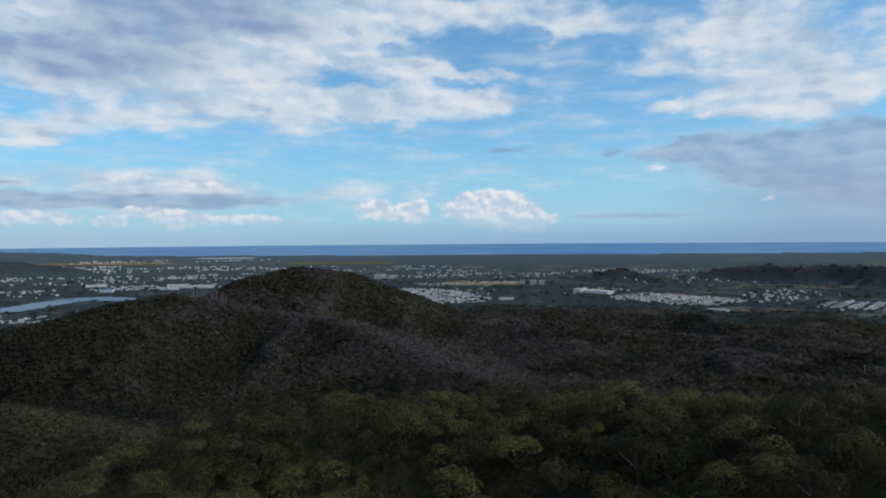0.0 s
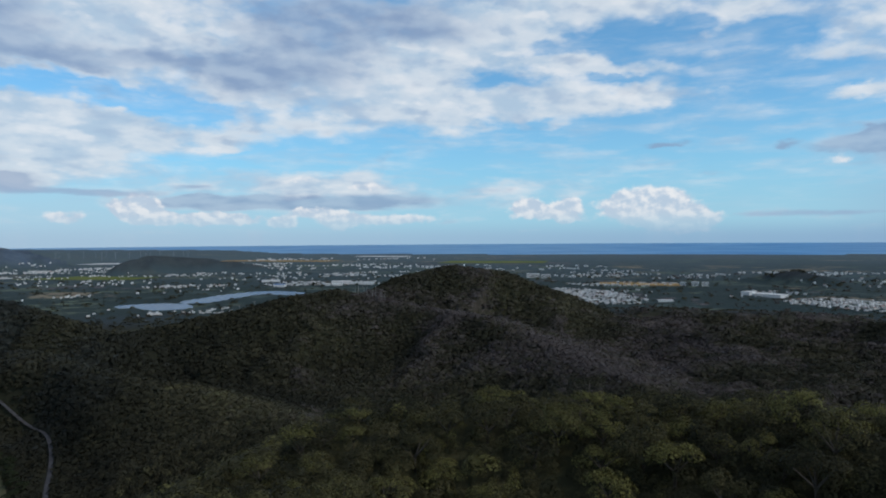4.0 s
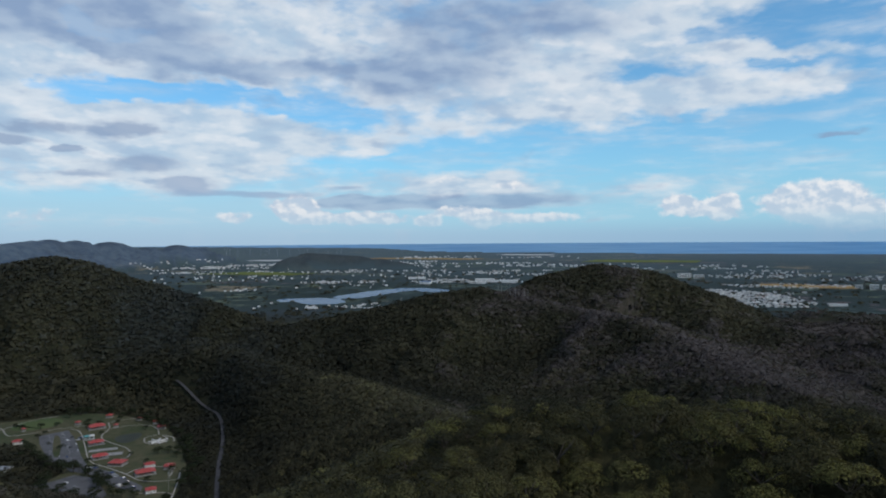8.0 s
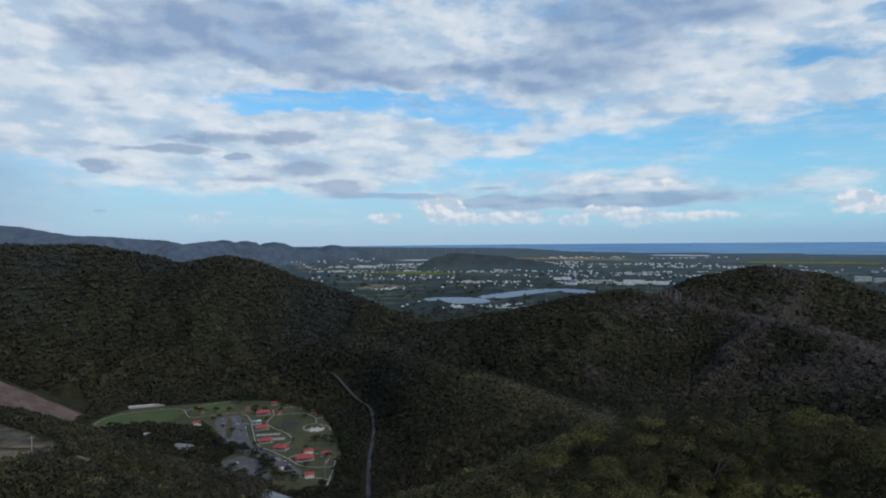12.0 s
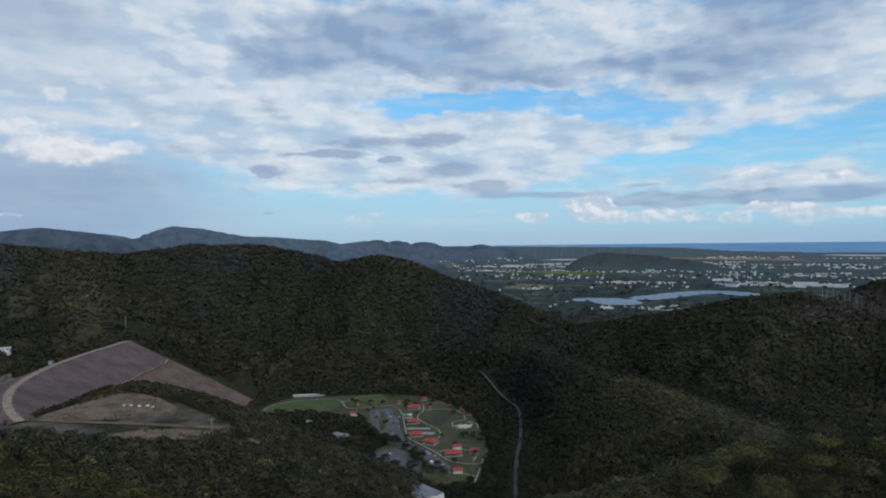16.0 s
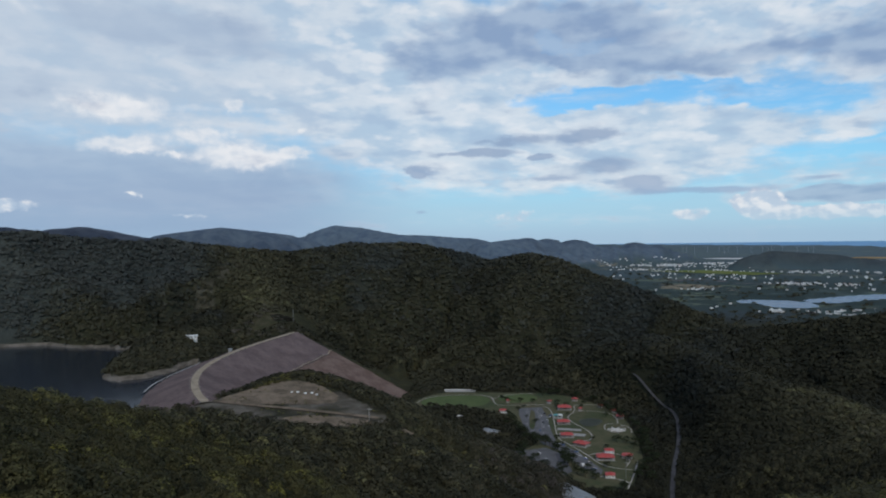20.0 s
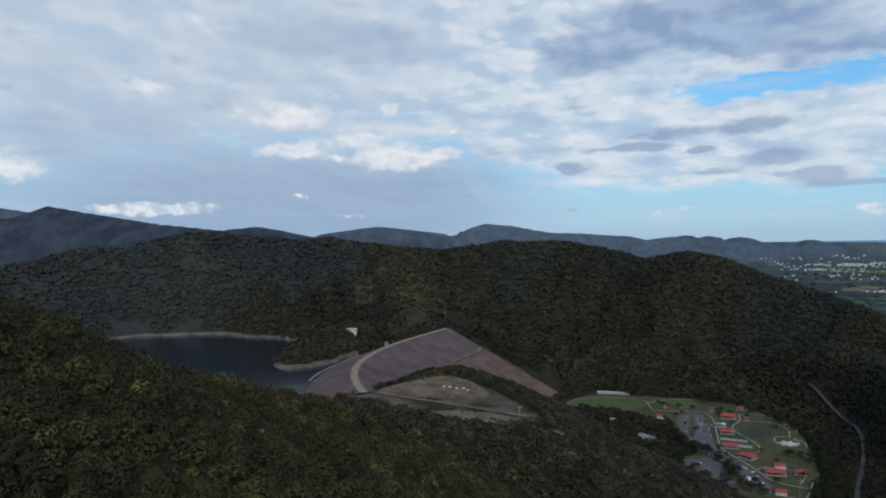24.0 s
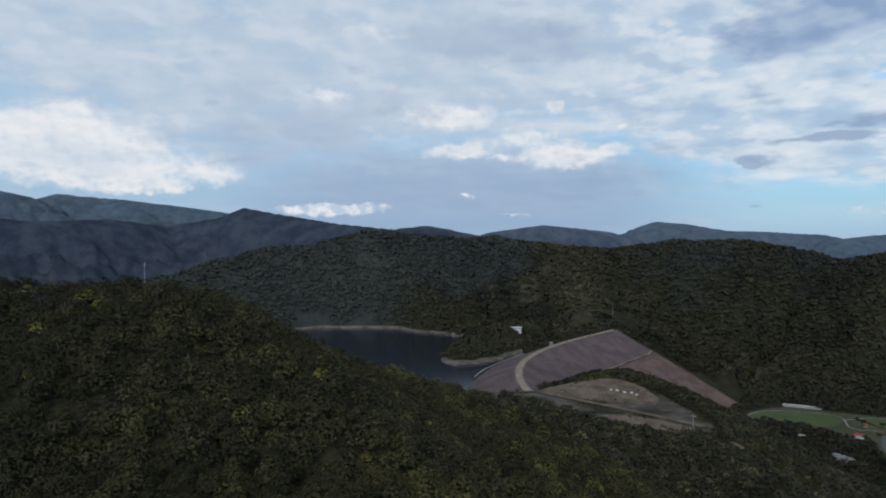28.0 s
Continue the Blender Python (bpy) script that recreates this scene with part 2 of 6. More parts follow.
cloud = wmix(wmath("MULTIPLY", wrange(az, 64.0, 88.0, 0.0, 0.55), wrange(el, 5.0, 11.0)), cloud, lin(181, 196, 215))
# overhead, out of view, the deck is set thick and grey to dim the near hills
cloud = wmix(wrange(el, 22.0, 38.0), cloud, lin(102, 115, 142))
sheet_f = wmath("MAXIMUM", sheet_f, wmath("MULTIPLY", shade_f, 0.9), clamp=True)
colour = wmix(wmath("MULTIPLY", sheet_f, 0.93), blue, cloud)
lit = wmix(wrange(knobs, wrange(el, 3.0, 6.0, -0.10, -0.26), wrange(el, 3.0, 6.0, 0.16, 0.10)), lin(186, 203, 222), lin(236, 237, 240))
lit = wmix(wrange(el, 3.5, 6.0, 0.0, 0.7), lit, wmix(wrange(fluff, 0.36, 0.62), lin(206, 216, 228), lin(234, 236, 240)))
lit = wmix(wrange(el, 3.4, 0.6, 0.0, 0.55), lit, lin(188, 205, 221))
colour = wmix(wmath("MULTIPLY", puff_f, wrange(el, 0.4, 2.2, 0.35, 0.92)), colour, lit)
colour = wmix(wmath("MULTIPLY", scud_f, 0.72), colour, wmix(wrange(el, 2.0, 8.0), lin(150, 173, 203), lin(136, 158, 190)))
# the last mile of air over the sea
colour = wmix(wrange(el, 1.6, -0.3, 0.0, 0.7), colour, wmix(wrange(az, -25.0, 40.0), lin(132, 163, 198), lin(162, 188, 212)))
# the land's own dim light below the horizon
colour = wmix(wrange(el, -2.0, -0.6), (0.03, 0.035, 0.03), colour)
bg = wnode("ShaderNodeBackground", colour, 1.0)
wt.links.new(bg.outputs[0], wnode("ShaderNodeOutputWorld").inputs[0])
world.cycles.sampling_method = "MANUAL"
world.cycles.sample_map_resolution = 512

sun = new("sun", bpy.data.lights.new("sun", "SUN"))
sun.data.energy, sun.data.angle, sun.data.color = 1.5, radians(14), (1.0, 0.95, 0.88)
sun.matrix_world = look((math.sin(radians(SUN_AZ)) * math.cos(radians(SUN_EL)) * 900, math.cos(radians(SUN_AZ)) * math.cos(radians(SUN_EL)) * 900,
                         math.sin(radians(SUN_EL)) * 900), (0, 0, 0))


# ---- materials ----
def material(name, rough=0.9, spec=0.2, metal=0.0):
    m = bpy.data.materials.new(name)
    m.use_nodes = True
    p = m.node_tree.nodes["Principled BSDF"]
    p.inputs["Roughness"].default_value = rough
    p.inputs["Specular IOR Level"].default_value = spec
    p.inputs["Metallic"].default_value = metal
    return m, m.node_tree, p


def mnode(nt, kind, *ins, operation="", interpolation_type=""):
    n = nt.nodes.new(kind)
    if operation:
        n.operation = operation
    if interpolation_type:
        n.interpolation_type = interpolation_type
    for i, v in enumerate(ins):
        if v is None:
            continue
        if isinstance(v, bpy.types.NodeSocket):
            nt.links.new(v, n.inputs[i])
        else:
            n.inputs[i].default_value = v
    return n


def mmix(nt, f, a, b):
    n = nt.nodes.new("ShaderNodeMix")
    n.data_type = "RGBA"
    for i, v in ((0, f), (6, a), (7, b)):
        if isinstance(v, bpy.types.NodeSocket):
            nt.links.new(v, n.inputs[i])
        else:
            n.inputs[i].default_value = v if i == 0 else (*v, 1)
    return n.outputs[2]


def mstep(nt, v, a, b, c=0.0, d=1.0):
    return mnode(nt, "ShaderNodeMapRange", v, a, b, c, d, interpolation_type="SMOOTHSTEP").outputs[0]


def plan_of(nt):
    """Ground coordinates in metres, before the squeeze."""
    n = nt.nodes.new("ShaderNodeAttribute")
    n.attribute_name = "plan"
    return n.outputs["Vector"]


def value_of(nt, name):
    n = nt.nodes.new("ShaderNodeAttribute")
    n.attribute_name = name
    return n.outputs["Fac"]


def mnoise(nt, vec, scale, detail=4.0, rough=0.55):
    return mnode(nt, "ShaderNodeTexNoise", vec, None, scale, detail, rough).outputs[0]


def simple(name, a, b, scale, rough=0.85, spec=0.25, metal=0.0, bump=0.0, coords="Object"):
    """Two tones of one surface, mixed by a coarse and a fine noise, with slight relief."""
    m, nt, p = material(name, rough, spec, metal)
    vec = nt.nodes.new("ShaderNodeTexCoord").outputs[coords]
    n1, n2 = mnoise(nt, vec, scale, 5), mnoise(nt, vec, scale * 7.3, 3)
    f = mnode(nt, "ShaderNodeMath", n1, 0.65, mnode(nt, "ShaderNodeMath", n2, 0.35, operation="MULTIPLY").outputs[0], operation="MULTIPLY_ADD").outputs[0]
    nt.links.new(mmix(nt, mstep(nt, f, 0.35, 0.65), a, b), p.inputs["Base Color"])
    if bump:
        bn = nt.nodes.new("ShaderNodeBump")
        bn.inputs["Distance"].default_value = bump
        nt.links.new(n2, bn.inputs["Height"])
        nt.links.new(bn.outputs[0], p.inputs["Normal"])
    return m


def foliage_colour(nt, vec, tint, dry_to_hazed):
    """Dry tropical woods: dull greens, with bare grey-brown and yellow-green crowns."""
    big = mnoise(nt, vec, 0.0045, 3)
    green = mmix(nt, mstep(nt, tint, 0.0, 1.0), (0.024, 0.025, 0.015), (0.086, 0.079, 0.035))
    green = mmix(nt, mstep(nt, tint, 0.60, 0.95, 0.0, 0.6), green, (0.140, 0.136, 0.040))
    dry = mmix(nt, tint, (0.054, 0.045, 0.043), (0.108, 0.090, 0.084))
    f = mnode(nt, "ShaderNodeMath", big, dry_to_hazed, operation="ADD").outputs[0]
    f = mnode(nt, "ShaderNodeMath", mnode(nt, "ShaderNodeMath", tint, 0.5, -0.25, operation="MULTIPLY_ADD").outputs[0], f, operation="ADD").outputs[0]
    col = mmix(nt, mstep(nt, f, 0.62, 1.0), green, dry)
    # low values take a bluish tone: haze put into the woods' colour
    hazed = mmix(nt, tint, (0.036, 0.042, 0.039), (0.088, 0.094, 0.078))
    col = mmix(nt, mstep(nt, dry_to_hazed, -0.20, -0.50), col, hazed)
    return mmix(nt, mstep(nt, tint, 0.965, 0.98), col, (0.17, 0.155, 0.04))


def leafy(nt, p, share=0.38):
    """Leaves let part of the light through."""
    tr = nt.nodes.new("ShaderNodeBsdfTranslucent")
    nt.links.new(p.inputs["Base Color"].links[0].from_socket, tr.inputs["Color"])
    both = nt.nodes.new("ShaderNodeMixShader")
    both.inputs[0].default_value = share
    nt.links.new(p.outputs[0], both.inputs[1])
    nt.links.new(tr.outputs[0], both.inputs[2])
    nt.links.new(both.outputs[0], nt.nodes["Material Output"].inputs[0])


def foliage(name, low, high_, vivid=1.0):
    m, nt, p = material(name, 0.75, 0.12)
    col = foliage_colour(nt, plan_of(nt), value_of(nt, "tint"), value_of(nt, "dry"))
    isl = nt.nodes.new("ShaderNodeNewGeometry").outputs["Random Per Island"]
    hs = mnode(nt, "ShaderNodeHueSaturation", 0.5, vivid, mstep(nt, isl, 0.0, 1.0, low, high_), 1.0, col)
    nt.links.new(hs.outputs[0], p.inputs["Base Color"])
    leafy(nt, p)
    return m


FOLIAGE = foliage("foliage", 0.95, 1.95)
# less vivid copy for farther woods, with haze put into its colour
HAZED_FOLIAGE = foliage("hazed_foliage", 1.15, 1.55, 0.78)

GROUND, nt, p = material("ground", 0.95, 0.1)
vec = plan_of(nt)
fine = mnoise(nt, vec, 0.09, 6, 0.65)
tint_shade_f = mnode(nt, "ShaderNodeMath", mstep(nt, fine, 0.3, 0.7, -0.36, 0.0), value_of(nt, "tint"), operation="ADD").outputs[0]
wood = foliage_colour(nt, vec, tint_shade_f, value_of(nt, "dry"))
# haze painted into the ground's colour: bluer and paler with distance
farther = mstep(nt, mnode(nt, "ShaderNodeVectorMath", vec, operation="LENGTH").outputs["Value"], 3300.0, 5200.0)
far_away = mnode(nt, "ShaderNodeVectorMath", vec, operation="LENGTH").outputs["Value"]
tracts = []
for size_ in (0.0032, 0.0009):
    cells = mnode(nt, "ShaderNodeTexVoronoi", mnode(nt, "ShaderNodeVectorMath", vec, (0.6, 1.0, 0.0), operation="MULTIPLY").outputs[0], None, size_)
    cells.inputs["Randomness"].default_value = 0.85
    pick = mnode(nt, "ShaderNodeSeparateColor", cells.outputs["Color"])
    farm = mmix(nt, mstep(nt, pick.outputs[0], 0.40, 0.60), (0.070, 0.098, 0.092), (0.135, 0.165, 0.115))
    farm = mmix(nt, mstep(nt, pick.outputs[1], 0.80, 0.84), farm, (0.24, 0.205, 0.145))
    farm = mmix(nt, mstep(nt, pick.outputs[2], 0.84, 0.88), farm, (0.15, 0.130, 0.135))
    tracts.append(farm)
farm = mmix(nt, mstep(nt, far_away, 4200.0, 6500.0), *tracts)
# belts of trees and scrub between the fields
clump = mnode(nt, "ShaderNodeMath", mnoise(nt, vec, 0.012, 6, 0.62), mnoise(nt, vec, 0.0022, 3), operation="ADD").outputs[0]
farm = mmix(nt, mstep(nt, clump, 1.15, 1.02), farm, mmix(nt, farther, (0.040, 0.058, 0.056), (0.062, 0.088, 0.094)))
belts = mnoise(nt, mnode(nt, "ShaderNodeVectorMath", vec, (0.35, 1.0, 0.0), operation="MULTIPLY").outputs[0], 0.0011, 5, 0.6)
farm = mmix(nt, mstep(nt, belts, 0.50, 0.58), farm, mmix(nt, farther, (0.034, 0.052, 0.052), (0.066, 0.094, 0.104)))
# far mountain woods take a hazy blue in their colour
wood = mmix(nt, value_of(nt, "haze_tint"), wood, mmix(nt, mstep(nt, mnoise(nt, vec, 0.012, 7, 0.65), 0.32, 0.68), mmix(nt, farther, (0.032, 0.042, 0.064), (0.075, 0.105, 0.148)), mmix(nt, farther, (0.068, 0.080, 0.104), (0.120, 0.155, 0.190))))
# haze over the far plain, mixed into the field colours
far_haze = mstep(nt, far_away, 5500.0, 11000.0, 0.0, 0.5)
farm = mmix(nt, far_haze, farm, (0.13, 0.175, 0.195))
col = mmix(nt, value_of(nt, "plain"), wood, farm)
rock = mmix(nt, mstep(nt, mnoise(nt, vec, 0.06, 5), 0.35, 0.65), (0.09, 0.078, 0.062), (0.18, 0.16, 0.135))
zs = mnode(nt, "ShaderNodeSeparateXYZ", vec).outputs[2]
zn = mnode(nt, "ShaderNodeMath", mnoise(nt, vec, 0.03, 4), 9.0, zs, operation="MULTIPLY_ADD").outputs[0]
strip = mnode(nt, "ShaderNodeMath", value_of(nt, "shore"), mstep(nt, zn, 84.6, 83.6), operation="MULTIPLY").outputs[0]
col = mmix(nt, mnode(nt, "ShaderNodeMath", value_of(nt, "bare"), strip, operation="MAXIMUM").outputs[0], col, rock)
nt.links.new(col, p.inputs["Base Color"])
bn = nt.nodes.new("ShaderNodeBump")
bn.inputs["Distance"].default_value = 4.0
bn.inputs["Strength"].default_value = 0.6
nt.links.new(fine, bn.inputs["Height"])
nt.links.new(bn.outputs[0], p.inputs["Normal"])


def water(name, deep, scale, rough=0.12, spec=0.5):
    m, nt, p = material(name, rough, spec)
    p.inputs["Base Color"].default_value = (*deep, 1)
    vec = plan_of(nt)
    bn = nt.nodes.new("ShaderNodeBump")
    bn.inputs["Distance"].default_value = 0.6
    bn.inputs["Strength"].default_value = 0.35
    nt.links.new(mnoise(nt, vec, scale, 5), bn.inputs["Height"])
    nt.links.new(bn.outputs[0], p.inputs["Normal"])
    return m


SEA, nt, p = material("sea_water", 0.5, 0.2)
p.inputs["Base Color"].default_value = (0.03, 0.10, 0.20, 1)
wave = mnode(nt, "ShaderNodeBsdfGlossy")
wave.inputs["Roughness"].default_value = 0.28
# broad patches of light painted into the sea's glossy colour
swell = mnoise(nt, plan_of(nt), 0.0006, 5)
nt.links.new(mmix(nt, mstep(nt, swell, 0.35, 0.65), (0.30, 0.49, 0.70), (0.42, 0.62, 0.80)), wave.inputs["Color"])
both = nt.nodes.new("ShaderNodeMixShader")
both.inputs[0].default_value = 0.75
nt.links.new(p.outputs[0], both.inputs[1])
nt.links.new(wave.outputs[0], both.inputs[2])
nt.links.new(both.outputs[0], nt.nodes["Material Output"].inputs[0])
LAKE = water("lake_water", (0.015, 0.022, 0.035), 0.08)
PLAIN_LAKE = water("plain_lake_water", (0.07, 0.13, 0.20), 0.02, 0.2)

# ---- the lie of the land (metres fitted to the camera's view, the origin below the camera's station) ----
EYE = 240.0
NEAR = 2000.0


def squeeze(r):
    """Beyond 2 km distances shrink toward a 5 km rim, right only from the camera's station."""
    r = np.asarray(r, float)
    return np.where(r < NEAR, r, NEAR * (1 + 0.525 * np.log(np.maximum(r, NEAR) / NEAR)))


def settle(x, y, z):
    """Unsqueezed plan coordinates to scene coordinates, along the camera's lines of sight."""
    x, y, z = (np.asarray(v, float) for v in (x, y, z))
    r = np.maximum(np.hypot(x, y), 1e-6)
    f = squeeze(r) / r
    return np.stack([x * f, y * f, EYE + (z - EYE) * f], -1)


def hashed(ix, iy, seed):
    h = (ix.astype(np.int64) * 374761393 + iy.astype(np.int64) * 668265263 + seed * 144269) & 0xFFFFFFFF
    h = ((h ^ (h >> 13)) * 1274126177) & 0xFFFFFFFF
    return ((h ^ (h >> 16)) & 0xFFFF) / 65535.0


def vnoise(x, y, seed=0):
    ix, iy = np.floor(x), np.floor(y)
    fx, fy = x - ix, y - iy
    fx, fy = fx * fx * (3 - 2 * fx), fy * fy * (3 - 2 * fy)
    a, b = hashed(ix, iy, seed), hashed(ix + 1, iy, seed)
    c, d = hashed(ix, iy + 1, seed), hashed(ix + 1, iy + 1, seed)
    return (a * (1 - fx) + b * fx) * (1 - fy) + (c * (1 - fx) + d * fx) * fy


def fbm(x, y, size, octaves=4, seed=0):
    total, amp, norm = 0.0, 1.0, 0.0
    for o in range(octaves):
        total = total + amp * (vnoise(x / size + 17.3 * o, y / size - 9.1 * o, seed + o) - 0.5)
        norm += amp
        amp *= 0.5
        size = size / 2.03
    return total / norm * 2


def sstep(v, a, b):
    t = np.clip((v - a) / (b - a), 0, 1)
    return t * t * (3 - 2 * t)


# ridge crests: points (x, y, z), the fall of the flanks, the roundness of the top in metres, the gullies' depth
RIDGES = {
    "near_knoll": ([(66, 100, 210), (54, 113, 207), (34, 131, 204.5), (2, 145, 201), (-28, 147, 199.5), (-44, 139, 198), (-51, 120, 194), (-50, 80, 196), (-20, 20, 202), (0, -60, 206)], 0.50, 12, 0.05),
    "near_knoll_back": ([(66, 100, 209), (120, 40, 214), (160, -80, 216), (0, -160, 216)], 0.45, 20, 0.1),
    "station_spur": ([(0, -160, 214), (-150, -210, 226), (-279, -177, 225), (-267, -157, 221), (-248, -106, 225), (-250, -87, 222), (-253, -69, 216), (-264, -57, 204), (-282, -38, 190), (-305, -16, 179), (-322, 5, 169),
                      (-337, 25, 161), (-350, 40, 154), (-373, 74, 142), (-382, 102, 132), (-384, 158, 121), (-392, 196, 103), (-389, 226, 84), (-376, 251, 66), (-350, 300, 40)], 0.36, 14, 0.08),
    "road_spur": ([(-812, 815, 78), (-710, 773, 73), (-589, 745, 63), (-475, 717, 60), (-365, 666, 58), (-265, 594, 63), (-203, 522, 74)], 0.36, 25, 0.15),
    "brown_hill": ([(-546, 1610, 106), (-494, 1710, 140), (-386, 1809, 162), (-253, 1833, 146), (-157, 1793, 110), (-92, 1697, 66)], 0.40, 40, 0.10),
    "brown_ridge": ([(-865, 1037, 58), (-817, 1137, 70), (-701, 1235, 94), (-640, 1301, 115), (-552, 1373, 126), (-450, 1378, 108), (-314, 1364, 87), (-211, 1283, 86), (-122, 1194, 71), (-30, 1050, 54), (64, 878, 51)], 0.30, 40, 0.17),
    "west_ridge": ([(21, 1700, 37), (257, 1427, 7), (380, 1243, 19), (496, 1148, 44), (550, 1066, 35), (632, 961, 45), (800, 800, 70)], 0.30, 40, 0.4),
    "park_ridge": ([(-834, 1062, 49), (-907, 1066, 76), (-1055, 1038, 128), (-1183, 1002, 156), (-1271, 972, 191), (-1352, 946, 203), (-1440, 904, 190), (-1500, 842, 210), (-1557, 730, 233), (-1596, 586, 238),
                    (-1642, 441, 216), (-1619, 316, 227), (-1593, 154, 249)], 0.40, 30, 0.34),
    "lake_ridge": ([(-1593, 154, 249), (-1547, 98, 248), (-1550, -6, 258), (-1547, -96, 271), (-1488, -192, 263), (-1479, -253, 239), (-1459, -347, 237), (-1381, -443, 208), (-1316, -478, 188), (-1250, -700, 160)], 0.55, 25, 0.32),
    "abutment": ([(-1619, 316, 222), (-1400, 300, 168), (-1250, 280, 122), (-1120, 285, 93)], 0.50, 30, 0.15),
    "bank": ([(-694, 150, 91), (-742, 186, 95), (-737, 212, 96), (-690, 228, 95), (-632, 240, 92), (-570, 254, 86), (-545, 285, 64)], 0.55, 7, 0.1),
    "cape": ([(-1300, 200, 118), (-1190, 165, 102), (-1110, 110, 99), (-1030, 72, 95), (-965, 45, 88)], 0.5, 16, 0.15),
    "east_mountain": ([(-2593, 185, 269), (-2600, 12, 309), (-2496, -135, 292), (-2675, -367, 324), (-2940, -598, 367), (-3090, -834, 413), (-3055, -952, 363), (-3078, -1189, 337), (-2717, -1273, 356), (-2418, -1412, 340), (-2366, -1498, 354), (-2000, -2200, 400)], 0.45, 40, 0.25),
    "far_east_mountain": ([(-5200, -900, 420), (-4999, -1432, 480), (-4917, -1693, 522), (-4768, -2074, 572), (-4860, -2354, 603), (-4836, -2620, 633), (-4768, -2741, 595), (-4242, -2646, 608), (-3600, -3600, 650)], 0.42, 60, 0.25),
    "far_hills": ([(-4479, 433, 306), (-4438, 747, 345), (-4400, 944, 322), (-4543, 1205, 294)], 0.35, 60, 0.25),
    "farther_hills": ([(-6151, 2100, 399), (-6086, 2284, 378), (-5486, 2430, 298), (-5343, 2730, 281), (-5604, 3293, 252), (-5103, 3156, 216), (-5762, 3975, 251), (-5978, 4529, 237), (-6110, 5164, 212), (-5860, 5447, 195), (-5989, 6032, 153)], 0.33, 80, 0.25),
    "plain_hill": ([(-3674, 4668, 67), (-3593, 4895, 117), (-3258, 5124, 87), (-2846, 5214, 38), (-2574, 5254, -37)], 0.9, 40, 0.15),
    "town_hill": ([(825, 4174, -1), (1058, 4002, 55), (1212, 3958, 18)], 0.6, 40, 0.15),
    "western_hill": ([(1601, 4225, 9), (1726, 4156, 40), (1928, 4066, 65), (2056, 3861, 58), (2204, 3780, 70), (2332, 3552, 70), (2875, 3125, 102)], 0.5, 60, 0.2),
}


def crest(points, x, y):
    """The distance to a crest line and the height of the line at the nearest place."""
    best, height = np.full(x.shape, 1e9), np.zeros(x.shape)
    for (x0, y0, z0), (x1, y1, z1) in zip(points[:-1], points[1:]):
        dx, dy = x1 - x0, y1 - y0
        s = np.clip(((x - x0) * dx + (y - y0) * dy) / (dx * dx + dy * dy), 0, 1)
        d = np.hypot(x - x0 - s * dx, y - y0 - s * dy)
        near = d < best
        best = np.where(near, d, best)
        height = np.where(near, z0 + s * (z1 - z0), height)
    return best, height


COAST = [(-40000, 24000), (-9800, 17000), (-6500, 13100), (-4000, 12500), (0, 11700), (4000, 11300), (40000, 11000)]
PARK = [(-960, 430), (-985, 520), (-860, 690), (-690, 690), (-520, 560), (-430, 440), (-560, 370), (-800, 400)]
LAKE_ARMS = [([(-1770, 2350), (-1740, 2360), (-1680, 2370), (-1620, 2310)], 72), ([(-1650, 2560), (-1650, 2850), (-1610, 3050), (-1520, 3050), (-1440, 3000)], 54)]
DAM_AXIS = [(-663, 96), (-719, 94), (-802, 105), (-881, 134), (-974, 190), (-1086, 288), (-1100, 302)]


def inside(poly, x, y):
    c = np.zeros(np.shape(x), bool)
    for (x0, y0), (x1, y1) in zip(poly, poly[1:] + poly[:1]):
        c ^= ((y0 > y) != (y1 > y)) & (x < (x1 - x0) * (y - y0) / (y1 - y0 + 1e-9) + x0)
    return c


def line_distance(pts, x, y):
    return crest([(a, b, 0) for a, b in pts], x, y)[0]


